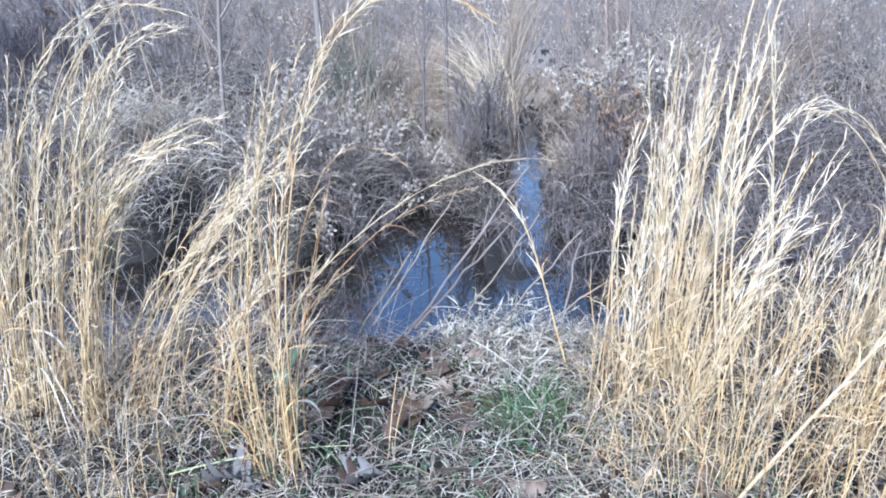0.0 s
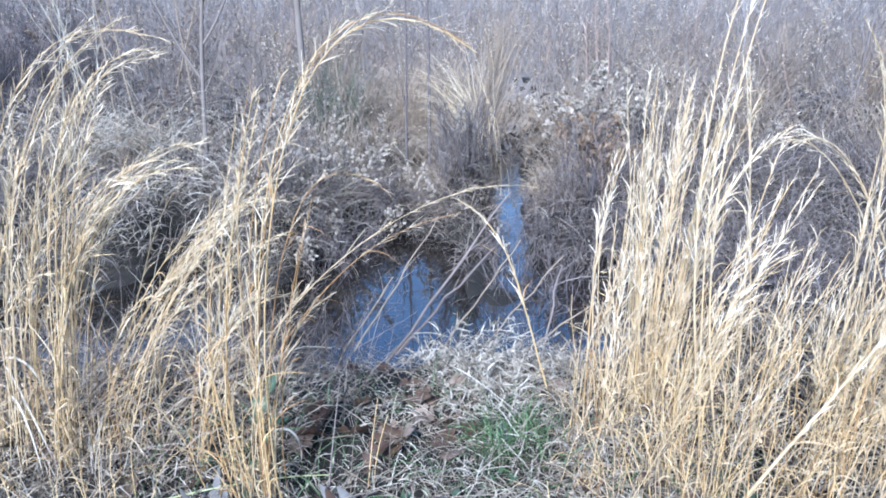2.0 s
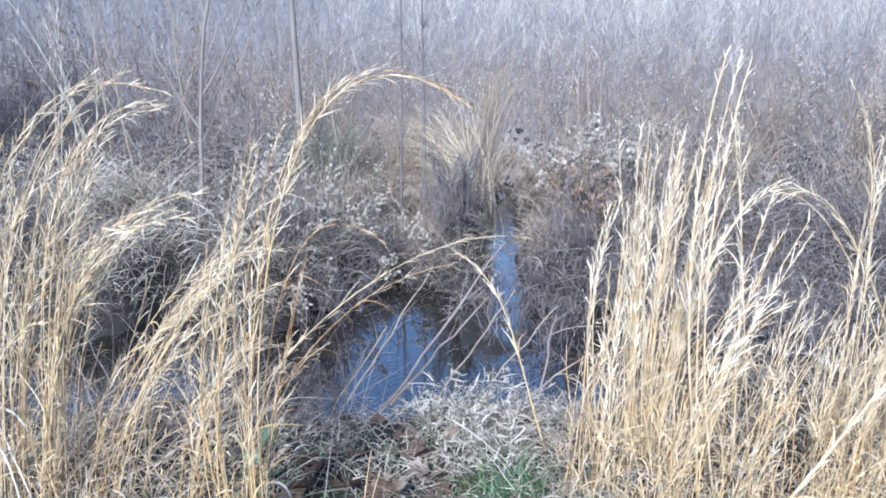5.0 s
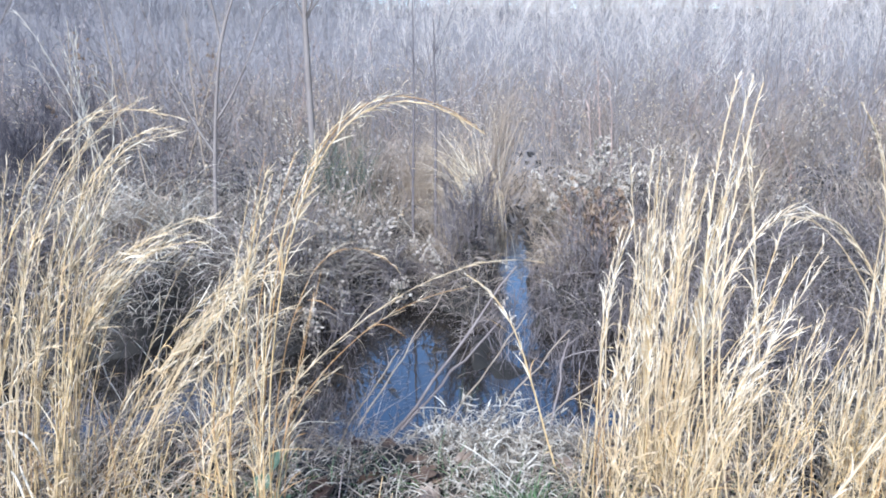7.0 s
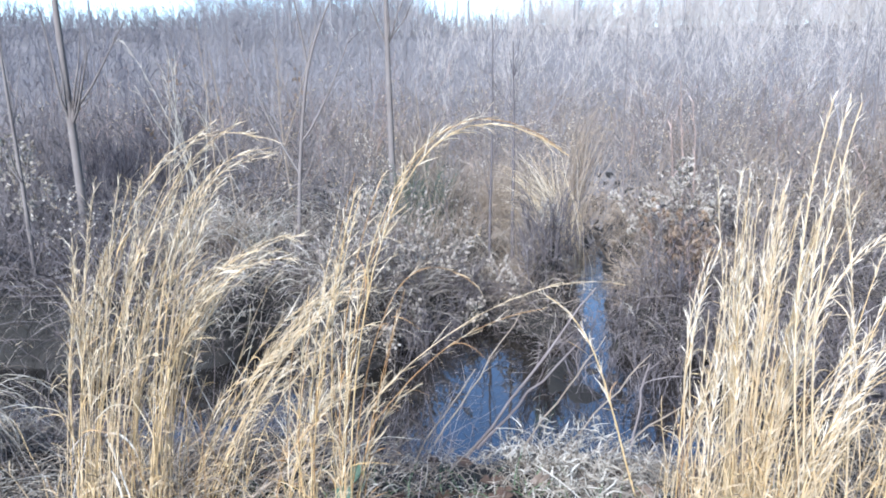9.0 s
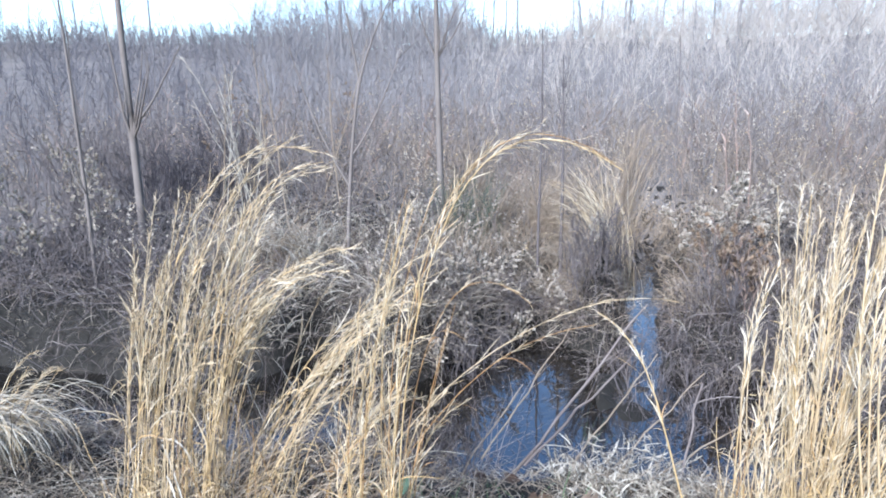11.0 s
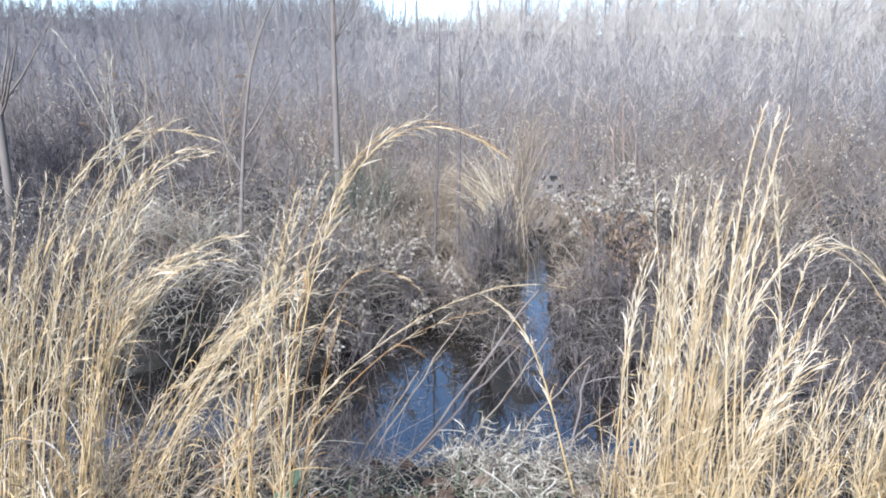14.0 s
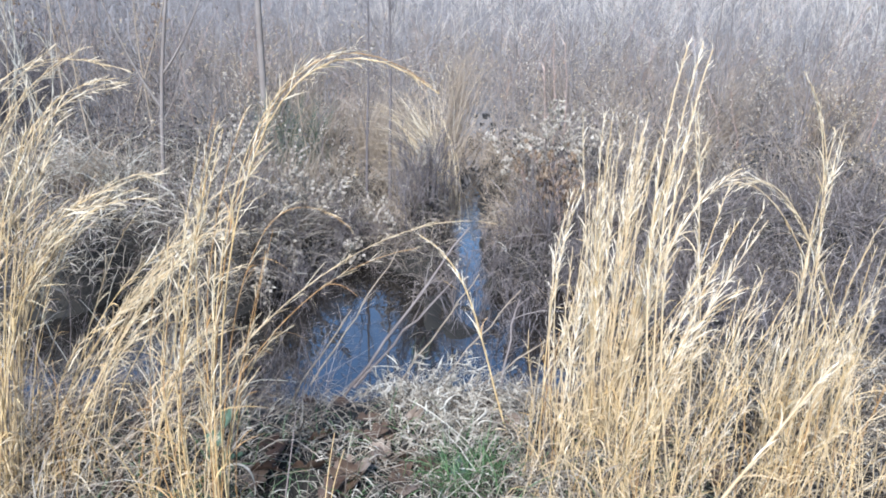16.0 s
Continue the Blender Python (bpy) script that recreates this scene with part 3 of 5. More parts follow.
sheaf(right_c, 3, 2.20, 1.58, (1.53, 0.43), (1.51, 0.90), (1.53, 1.24), tip=0.03)
sheaf(right_c, 13, 2.15, 1.51, (1.48, 0.18), (1.49, 0.46), (1.57, 0.63), tip=0.06, bracts=9, foot_spread=0.05, white=False)
sheaf(right_c, 13, 2.05, 1.61, (1.57, 0.20), (1.57, 0.46), (1.60, 0.71), tip=0.06, bracts=9, foot_spread=0.05, white=False)
sheaf(right_c, 11, 2.00, 1.16, (1.16, 0.25), (1.20, 0.52), (1.26, 0.78), tip=0.08, bracts=9, foot_spread=0.05, white=False)
sheaf(right_c, 11, 1.95, 1.32, (1.32, 0.22), (1.35, 0.50), (1.40, 0.72), tip=0.08, bracts=9, foot_spread=0.05, white=False)
sheaf(right_c, 10, 1.90, 1.44, (1.43, 0.20), (1.46, 0.42), (1.52, 0.62), tip=0.08, bracts=9, foot_spread=0.05, white=False)
sheaf(right_a, 10, 1.85, 0.76, (0.76, 0.20), (0.78, 0.42), (0.82, 0.60), tip=0.07, bracts=9, foot_spread=0.05, white=False)
sheaf(right_a, 1, 1.60, 0.85, (0.95, 0.15), (1.10, 0.42), (1.25, 0.68), 0.0, 0.6, 0.0045)


# ---- the near bank: litter, green grass, leaves ----
def strand_field(name, n, xs, ys, length, lean, droop, width, mat, label, category, keep=None, k=6, az=None, dz=0.0, tube=False, low=False):
    x, y = rng.uniform(*xs, n), rng.uniform(*ys, n)
    if keep is not None:
        ok = keep(x, y)
        x, y = x[ok], y[ok]
    n = len(x)
    a = rng.uniform(0, 6.28, n) if az is None else az(x, y) + rng.normal(0, 0.6, n)
    size = rng.uniform(*length, n)
    if low:
        size = np.minimum(size, 1.4 * top(x, y) * rng.uniform(0.7, 1.2, n))
        dz = min(dz, 0.05)
    p = arcs(on_ground(x, y, -0.01) + np.array([0, 0, 1]) * rng.uniform(0, max(dz, 1e-6), n)[:, None], size, a,
             rng.uniform(*lean, n), rng.uniform(*droop, n), k, 1.3, 0.04)
    w = rng.uniform(*width, n)
    geo = tubes(p, taper(n, k, w * 0.5, w * 0.15), 3) if tube else ribbons(p, blade(n, k, w))
    return tagged(part(name, make_mesh(name, [geo], mat)), label, category, kind="stuff")


strand_field("grass_litter", 18500, (-3.0, 3.0), (1.1, 3.3), (0.05, 0.22), (0.5, 1.5), (0.2, 2.0), (0.002, 0.005), LITTER,
             "grey brown matted dead grass on the near bank", "dead grass", dz=0.05,
             keep=lambda x, y: rng.uniform(0, 1, len(x)) < (1 - 0.6 * np.exp(-(((x + 0.2) / 0.40) ** 2) - ((y - 2.0) / 0.35) ** 2)) * np.where((y > 2.35) & (x < 0.05) & (x > -2.0), 0.12, 1.0))
strand_field("grass_litter", 3600, (-2.8, 2.8), (1.2, 3.2), (0.06, 0.20), (0.2, 1.2), (0.8, 3.2), (0.002, 0.004), BLEACH,
             "bleached curling dead blades on the near bank", "dead grass", dz=0.06,
             keep=lambda x, y: rng.uniform(0, 1, len(x)) < np.where((y > 2.35) & (x < 0.05) & (x > -2.0), 0.15, 1.0) * 0.85 - 0.75 * np.exp(-(((x + 0.20) / 0.50) ** 2) - ((y - 2.05) / 0.4) ** 2))
strand_field("short_litter", 13500, (-2.2, 2.2), (1.35, 2.95), (0.03, 0.10), (0.4, 1.5), (0.3, 3.2), (0.0024, 0.0055), BLEACH,
             "short pale broken straw strewn over the near bank", "dead grass", dz=0.05, k=5,
             keep=lambda x, y: rng.uniform(0, 1, len(x)) < 0.95 - 0.6 * np.exp(-(((x + 0.25) / 0.30) ** 2) - ((y - 2.05) / 0.25) ** 2) - 0.6 * ((y > 2.45) & (x < 0.0)) - 0.45 * (x > 0.9))
strand_field("green_grass", 2600, (-1.0, 1.2), (1.4, 2.45), (0.06, 0.20), (0.1, 0.9), (0.3, 1.5), (0.002, 0.0045), GREEN,
             "fresh green grass blades among the dead litter", "grass",
             keep=lambda x, y: (np.hypot((x - 0.28) / 0.16, (y - 1.98) / 0.13) < 1.2) | (rng.uniform(0, 1, len(x)) < 0.38))
strand_field("green_grass", 200, (0.14, 0.44), (1.86, 2.12), (0.10, 0.22), (0.1, 0.8), (0.3, 1.5), (0.003, 0.005), GREEN,
             "patch of fresh green grass in the litter", "grass")
strand_field("pale_litter", 190, (-0.15, 0.65), (1.45, 2.3), (0.08, 0.26), (0.5, 1.4), (0.2, 1.6), (0.002, 0.004), BLEACH,
             "pale dry blades strewn over the green grass", "dead grass", dz=0.08)
strand_field("grass_litter", 7000, (-6.5, 6.5), (-2.5, 3.1), (0.10, 0.30), (0.4, 1.4), (0.2, 1.8), (0.004, 0.008), LITTER,
             "grey brown matted dead grass further along the bank", "dead grass", keep=lambda x, y: (y < 1.15) | (np.abs(x) > 3.0), k=4)
strand_field("stem_litter", 700, (-2.6, 2.6), (1.2, 2.6), (0.15, 0.5), (0.9, 1.5), (0.0, 0.3), (0.002, 0.005), TAN,
             "thin broken dry stems lying in the litter", "dry stems", dz=0.08, tube=True)


strand_field("leaning_blades", 230, (-1.40, -0.80), (1.85, 2.45), (0.22, 0.60), (0.5, 1.0), (0.0, 0.9), (0.0022, 0.0042), TAN,
             "pale dry blades leaning across the clumps", "dead grass", az=lambda x, y: np.zeros(len(x)), k=8, dz=0.15)
strand_field("leaning_blades", 110, (-1.65, -0.60), (1.80, 2.55), (0.15, 0.50), (0.2, 1.1), (0.0, 1.2), (0.002, 0.004), BLEACH,
             "bleached dry blades tangled in the clumps", "dead grass", k=8, dz=0.25)


def leaf_mesh(length, width, lobes, curl, cup, mat=OAK):
    """A lobed oak leaf with a raised midrib, curled along and cupped across."""
    n, m = 25, 5
    s = np.linspace(0, 1, n)
    env = np.sin(np.pi * np.clip(s, 0, 1) ** 0.8) ** 0.7
    lob = 0.34 + 0.66 * np.abs(np.sin(np.pi * lobes * s ** 1.15 + 0.4)) ** 0.8
    w = width * env * lob + 0.002
    u = np.linspace(-1, 1, m)
    x = s[:, None] * length + np.abs(u)[None] * w[:, None] * 0.45
    y = u[None] * w[:, None]
    z = cup * (y ** 2) / max(width, 1e-6) + curl * (s[:, None] - 0.45) ** 2 * length + 0.0025 * np.sin(9 * s)[:, None] * np.abs(u)[None]
    v = np.stack([x - length * 0.5, y, z + 0 * x], -1).reshape(-1, 3)
    i = (np.arange(n - 1)[:, None] * m + np.arange(m - 1)[None]).reshape(-1)
    blade_q = np.stack([i, i + 1, i + m + 1, i + m], -1)
    st = np.array([[[-0.5 * length - 0.035, 0, 0.004], [-0.5 * length - 0.015, 0, 0.002], [-0.45 * length, 0, curl * 0.2 * length]]])
    return make_mesh("oak_leaf", [(v, blade_q), tubes(st, np.full((1, 3), 0.0012), 3)], mat)


def leaf_set(n, mat):
    return [leaf_mesh(rng.uniform(0.10, 0.15), rng.uniform(0.040, 0.060), rng.choice([2.4, 2.8, 3.2]), rng.uniform(-0.5, 1.0), rng.uniform(-1.0, 1.4), mat) for _ in range(n)]


LEAVES, TAN_LEAVES, GREY_LEAVES = leaf_set(9, OAK), leaf_set(4, OAKTAN), leaf_set(4, OAKGREY)


def oak_leaf(x, y, rz, tilt=0.3, dz=0.05, scale=1.0, label="dry brown lobed oak leaf on the grass litter", kinds=LEAVES):
    ob = new("oak_leaf", kinds[int(rng.integers(len(kinds)))])
    ob.matrix_world = Matrix.Translation(g(x, y, dz)) @ Matrix.Rotation(rz, 4, "Z") @ Euler((rng.normal(0, tilt), rng.normal(0, tilt), 0)).to_matrix().to_4x4() @ Matrix.Scale(scale, 4)
    return tagged(ob, label, "leaf", "fallen oak leaves")


BEIGE, PALEGREY = "curled beige oak leaf on the grass litter", "bleached grey lobed oak leaf on the litter"
for lx, ly, size, kinds, what in [(-0.68, 1.69, 1.25, GREY_LEAVES, PALEGREY), (-0.60, 1.68, 0.9, GREY_LEAVES, PALEGREY), (-0.26, 1.64, 1.0, GREY_LEAVES, PALEGREY), (0.02, 1.67, 1.3, TAN_LEAVES, BEIGE),
                                  (0.12, 1.63, 1.0, TAN_LEAVES, BEIGE), (-0.13, 1.99, 1.1, TAN_LEAVES, BEIGE), (0.08, 1.90, 0.9, TAN_LEAVES, BEIGE), (-0.03, 2.16, 0.9, TAN_LEAVES, BEIGE), (0.24, 1.62, 1.0, TAN_LEAVES, BEIGE)]:
    oak_leaf(lx, ly, rng.uniform(0, 6.28), 0.3, 0.052, size, what, kinds)
for lx, ly, size in [(-0.09, 1.97, 1.0), (-0.03, 2.28, 1.1), (-0.37, 2.16, 1.0), (-0.26, 2.03, 0.9), (-0.17, 1.89, 0.8), (-0.23, 2.22, 0.9), (0.06, 1.92, 0.8), (-0.41, 2.05, 0.8)]:
    oak_leaf(lx, ly, rng.uniform(0, 6.28), 0.4, 0.055, size)
for _ in range(8):
    oak_leaf(rng.normal(-0.17, 0.25), rng.normal(2.0, 0.22), rng.uniform(0, 6.28), 0.4, rng.uniform(0.02, 0.05), rng.uniform(0.7, 1.0))
for _ in range(60):
    oak_leaf(rng.uniform(-1.6, 1.6), rng.uniform(1.5, 2.75), rng.uniform(0, 6.28), 0.4, 0.045, rng.uniform(0.6, 0.95))


# ---- withered weeds on the near bank ----
def withered(x, y, n, h, label="bleached withered weed with curled leaves on the bank"):
    where = g(x, y, -0.01)
    c = thing("withered_weed", where, label, "weed", "withered weeds on the bank")
    m = 6
    base = np.stack([rng.normal(0, 0.05, m), rng.normal(0, 0.04, m), np.zeros(m)], -1)
    st = arcs(base, rng.uniform(0.6, 1.2, m) * h, rng.uniform(0, 6.28, m), rng.uniform(0.2, 0.9, m), rng.uniform(0.2, 1.2, m), 8, 1.3, 0.05)
    for j in range(m):
        part("stem", make_mesh("stem", [tubes(st[j:j + 1], taper(1, 8, 0.002, 0.001), 4)], LITTER), c)
    p, t, _ = along(st, max(1, n // m), 0.15, 1.0)
    lf = shoots(p, t, rng.uniform(0.025, 0.06, len(p)), rng.uniform(0.4, 1.2, len(p)), 6, 1.5, 0.6)
    part("foliage", make_mesh("foliage", [ribbons(lf, blade(len(p), 6, rng.uniform(0.0035, 0.0075, len(p))))], BLEACH), c, "curled papery leaves", "stuff")


for wx_, wy_, h_ in [(0.12, 2.66, 0.34), (0.06, 2.58, 0.22), (0.20, 2.60, 0.28), (0.28, 2.50, 0.22), (0.14, 2.44, 0.20), (0.24, 2.34, 0.18), (0.34, 2.36, 0.18), (0.38, 2.52, 0.18), (0.46, 2.60, 0.16), (0.18, 2.22, 0.14)]:
    withered(wx_, wy_, 130, h_)


def loose_blade(pts, width, mat, label, name="loose_blade", round_=False):
    path = bezier(*pts)
    o = path[0, 0].copy()
    geo = tubes(path - o, taper(1, 16, width * 0.5, width * 0.25), 5) if round_ else ribbons(path - o, blade(1, 16, width), np.array([0.6]))
    ob = part(name, make_mesh(name, [geo], mat))
    ob.location = o
    return tagged(ob, label, "stem" if round_ else "blade", "loose blades and stems on the bank")


WHITE = "bleached broken grass blade hanging in the clump"
loose_blade([(-1.41, 2.05, 0.36), (-1.36, 2.00, 0.36), (-1.28, 1.93, 0.24), (-1.20, 1.86, 0.10)], 0.007, BLEACH, WHITE)
loose_blade([(-1.33, 1.93, 0.31), (-1.30, 1.92, 0.30), (-1.24, 1.85, 0.20), (-1.20, 1.79, 0.10)], 0.006, BLEACH, WHITE)
loose_blade([(-1.38, 2.00, 0.40), (-1.33, 1.98, 0.44), (-1.27, 1.97, 0.42), (-1.24, 1.95, 0.35)], 0.008, BLEACH, WHITE)
loose_blade([(-0.50, 1.88, 0.19), (-0.44, 1.86, 0.24), (-0.39, 1.85, 0.20), (-0.41, 1.86, 0.08)], 0.008, BLEACH, "bleached grass blade curled into a hoop")
loose_blade([(0.10, 2.32, 0.16), (0.16, 2.26, 0.17), (0.26, 2.16, 0.13), (0.34, 2.07, 0.10)], 0.005, BLEACH, "bleached broken stem lying over the weeds")
loose_blade([(-0.86, 1.69, 0.07), (-0.70, 1.72, 0.10), (-0.48, 1.77, 0.11), (-0.30, 1.80, 0.08)], 0.0065, FRESH, "long yellow green stem lying across the litter", "lying_stem", True)
loose_blade([(-0.47, 1.64, -0.02), (-0.47, 1.66, 0.12), (-0.49, 1.72, 0.22), (-0.50, 1.80, 0.32)], 0.006, WEED, "thin dark dead stem in the grass", "dark_stem", True)
loose_blade([(-0.30, 1.66, -0.02), (-0.31, 1.72, 0.10), (-0.29, 1.84, 0.22), (-0.28, 1.96, 0.34)], 0.007, WEED, "thin dark dead stem in the grass", "dark_stem", True)

loose_blade([(-0.05, 2.70, 0.100), (0.00, 2.70, 0.106), (0.05, 2.70, 0.104), (0.10, 2.69, 0.085)], 0.006, BLEACH, "pale broken stem lying level at the water's edge", "lying_stem", True)
for bx_ in (-0.035, 0.02):
    loose_blade([(bx_, 2.70, 0.104), (bx_ + 0.002, 2.70, 0.085), (bx_, 2.70, 0.068), (bx_ - 0.002, 2.70, 0.050)], 0.006, BLEACH, "short pale stub hanging from a broken stem")
loose_blade([(-0.19, 1.80, 0.02), (-0.18, 1.82, 0.12), (-0.17, 1.84, 0.22), (-0.15, 1.85, 0.33)], 0.0045, GOLD, "thin golden dead stem standing in the litter", "thin_stem", True)
loose_blade([(-0.17, 1.80, 0.02), (-0.17, 1.82, 0.10), (-0.15, 1.84, 0.18), (-0.12, 1.85, 0.27)], 0.004, GOLD, "thin golden dead stem standing in the litter", "thin_stem", True)
oak_leaf(-1.08, 2.25, 0.6, 0.5, 0.30, 0.8, "dry brown oak leaf caught in the leaning grass")


def stone(x, y, sx, sy, sz, label):
    """A rounded, uneven clod, half sunk in the bank."""
    bm = bmesh.new()
    bmesh.ops.create_icosphere(bm, subdivisions=4, radius=1.0)
    for v in bm.verts:
        k = 1 + 0.22 * noise.noise(v.co * 1.6) + 0.10 * noise.noise(v.co * 4.5) + 0.04 * noise.noise(v.co * 11)
        v.co = Vector((v.co.x * sx * k, v.co.y * sy * k, v.co.z * sz * k))
    me = bpy.data.meshes.new("stone")
    bm.to_mesh(me)
    bm.free()
    me.materials.append(STONE)
    for p in me.polygons:
        p.use_smooth = True
    ob = new("stone", me)
    ob.location = g(x, y, sz * 0.3)
    return tagged(ob, label, "stone")


stone(0.40, 2.80, 0.055, 0.05, 0.055, "dark damp stone at the water's edge")


# green leaves near the feet of the grass
def broad_plant(x, y, n, size, label):
    where = g(x, y)
    c = thing("green_plant", where, label, "plant", "green plants in the litter")
    base = np.stack([rng.normal(0, 0.02, n), rng.normal(0, 0.02, n), np.zeros(n)], -1)
    st = arcs(base, rng.uniform(0.5, 1.0, n) * size * 1.6, rng.uniform(0, 6.28, n), rng.uniform(0.1, 0.7, n), rng.uniform(0.2, 0.8, n), 5)
    for j in range(n):
        part("stem", make_mesh("stem", [tubes(st[j:j + 1], taper(1, 5, 0.0014, 0.0009), 4)], DULLGREEN), c)
    tip = st[:, -1]
    d = unit(st[:, -1] - st[:, -2])
    lf = shoots(tip - d * 0.01, d * np.array([1, 1, 0.3]), rng.uniform(0.6, 1.0, n) * size, 0.3, 6, 0.6, 0.6)
    prof = np.sin(np.pi * np.linspace(0.04, 0.97, 6)) ** 0.8
    for j in range(n):
        part("leaf", make_mesh("leaf", [ribbons(lf[j:j + 1], size * 0.7 * prof[None], np.array([0.0]))], DULLGREEN), c)


def tall_leaf(x, y, z, size):
    """One broad leaf on a slender stalk."""
    where = g(x, y)
    c = thing("green_plant", where, "single broad dull green leaf on a slender stem", "plant", "green plants in the litter")
    st = bezier((0, 0, 0), (0.01, 0, (z - where[2]) * 0.4), (0.0, -0.01, (z - where[2]) * 0.8), (0.01, -0.02, z - where[2]), 8)
    part("stem", make_mesh("stem", [tubes(st, taper(1, 8, 0.0016, 0.001), 5)], DULLGREEN), c)
    lf = bezier((0.01, -0.02, z - where[2]), (0.012, -0.05, z - where[2] - 0.005), (0.0, -0.06, z - where[2] - 0.035), (-0.01, -0.06, z - where[2] - size), 9)
    part("leaf", make_mesh("leaf", [ribbons(lf, size * 0.8 * (np.sin(np.pi * np.linspace(0.06, 0.97, 9) ** 0.7) ** 0.8)[None], np.array([0.0]))], DULLGREEN), c)


tall_leaf(-0.50, 1.80, 0.39, 0.075)
tall_leaf(-0.47, 1.84, 0.44, 0.05)
for px, py, pn, ps in [(-0.60, 2.15, 4, 0.06), (-0.66, 1.95, 5, 0.055), (-0.85, 1.75, 6, 0.045), (0.10, 1.66, 7, 0.035), (-0.10, 1.68, 6, 0.035),
                       (1.05, 1.72, 7, 0.06), (0.30, 2.02, 7, 0.05), (-0.55, 1.70, 6, 0.04), (0.22, 1.80, 6, 0.035), (0.98, 1.80, 6, 0.05), (-0.05, 2.02, 4, 0.035)]:
    broad_plant(px, py, pn, ps, "small dull green broad-leaved plant in the litter")


# ---- stems that lean over the water ----
def leaning_stem(p0, p1, r, label="thin bare grey stem leaning over the water", twigs=3):
    p0, p1 = np.array(p0, float), np.array(p1, float)
    s = np.linspace(0, 1, 9)[:, None]
    path = (p0 + (p1 - p0) * s + rng.normal(0, 0.006, (9, 3)) * np.minimum(1, 4 * s))[None]
    c = thing("leaning_stem", tuple(p0), label, "stem", "bare stems over the water")
    path = path - p0
    part("stem", make_mesh("stem", [tubes(path, taper(1, 9, r * 1.25, r * 0.7), 5)], TAN if r < 0.006 else WEED), c)
    if twigs:
        p, t, _ = along(path, twigs, 0.35, 0.95)
        tw = shoots(p, t, rng.uniform(0.06, 0.2, len(p)), 0.5, 5, 0.3)
        for j in range(len(tw)):
            part("twig", make_mesh("twig", [tubes(tw[j:j + 1], taper(1, 5, r * 0.5, r * 0.2), 3)], TAN if r < 0.006 else WEED), c)


leaning_stem((-0.24, 2.88, -0.24), (0.44, 3.32, 0.56), 0.0072)
leaning_stem((-0.14, 2.90, -0.12), (0.36, 3.30, 0.28), 0.0065, twigs=1)
leaning_stem((-0.46, 2.90, -0.24), (-0.16, 3.30, 0.12), 0.0041, twigs=2)
leaning_stem((-0.34, 2.90, -0.10), (0.07, 3.30, 0.44), 0.0036, twigs=2)
leaning_stem((0.08, 2.90, -0.10), (0.50, 3.30, 0.31), 0.0041, twigs=2)
leaning_stem((0.24, 2.90, -0.14), (0.72, 3.30, 0.22), 0.0041, twigs=3)
leaning_stem((0.55, 2.90, -0.25), (0.71, 3.30, 0.16), 0.006, "short dark stub of a branch standing in the water", 1)
leaning_stem((0.35, 2.92, -0.22), (0.92, 3.30, -0.06), 0.0051, twigs=2)


def tussock(x, y, n, length, lean, droop, mat, label, width=(0.002, 0.004), spread=0.08, az=None, name="grass_tussock", k=8, limit=9.0):
    where = g(x, y, -0.02)
    c = thing(name, where, label, "grass tussock", "tussocks round the water")
    base = np.stack([rng.normal(0, spread, n), rng.normal(0, spread * 0.7, n), np.zeros(n)], -1)
    a = rng.uniform(0, 6.28, n) if az is None else rng.normal(az, 0.7, n)
    p = arcs(base, np.minimum(rng.uniform(*length, n), limit), a, rng.uniform(*lean, n), rng.uniform(*droop, n), k, 1.5, 0.03)
    part("foliage", make_mesh("foliage", [ribbons(p, blade(n, k, rng.uniform(*width, n)))], mat), c, "", "stuff")
    return c


for n_, mat_ in [(20, PALE), (150, BLEACH)]:
    tussock(-2.52, 2.38, n_ + 60, (0.45, 0.78), (0.0, 0.25), (2.3, 3.2), mat_, "pale drooping grass clump at the ditch edge", (0.003, 0.006), 0.07, az=-0.45, k=12)
tussock(0.18, 3.66, 16, (0.34, 0.50), (0.0, 0.30), (0.0, 0.5), DULLGREEN, "green reed tuft growing out of the shallow water", (0.003, 0.005), 0.03, name="reed_tuft")
tussock(0.54, 6.35, 200, (0.6, 1.45), (0.0, 0.35), (0.8, 2.6), TAN, "tall tan grass tussock that droops over the channel", spread=0.10, az=3.0, k=10)
tussock(0.36, 6.35, 160, (0.4, 1.0), (0.0, 0.5), (0.4, 2.2), LITTER, "grey brown grass tussock on the far bank", spread=0.14, k=9)
tussock(0.30, 6.05, 200, (0.2, 0.5), (0.1, 0.6), (0.6, 2.2), TAN, "tall tan grass tussock on the far bank", spread=0.10)
tussock(-0.15, 6.2, 200, (0.15, 0.3), (0.1, 0.6), (0.3, 1.9), TAN, "tan grass tussock on the far bank", spread=0.22)
tussock(-1.05, 6.2, 320, (0.3, 0.75), (0.0, 0.5), (0.2, 1.4), TAN, "tan grass tussock on the far bank", spread=0.22)
tussock(-1.0, 7.4, 300, (0.5, 0.95), (0.0, 0.3), (0.1, 1.0), DULLGREEN, "dull green grass tussock behind the far bank", spread=0.2)
for x_, y_, n_, h_ in [(-0.35, 7.6, 300, 0.60), (0.0, 7.9, 320, 0.70), (0.30, 7.5, 300, 0.62), (-0.15, 8.6, 300, 0.85), (0.35, 8.4, 280, 0.80), (-0.6, 7.0, 240, 0.45), (0.22, 6.9, 240, 0.42)]:
    tussock(x_, y_, n_, (h_ * 0.5, h_ * 1.15), (0.0, 0.5), (0.3, 2.0), TAN, "brownish tan grass tussock behind the pool", spread=0.18, limit=1.25 * float(top(x_, y_)))
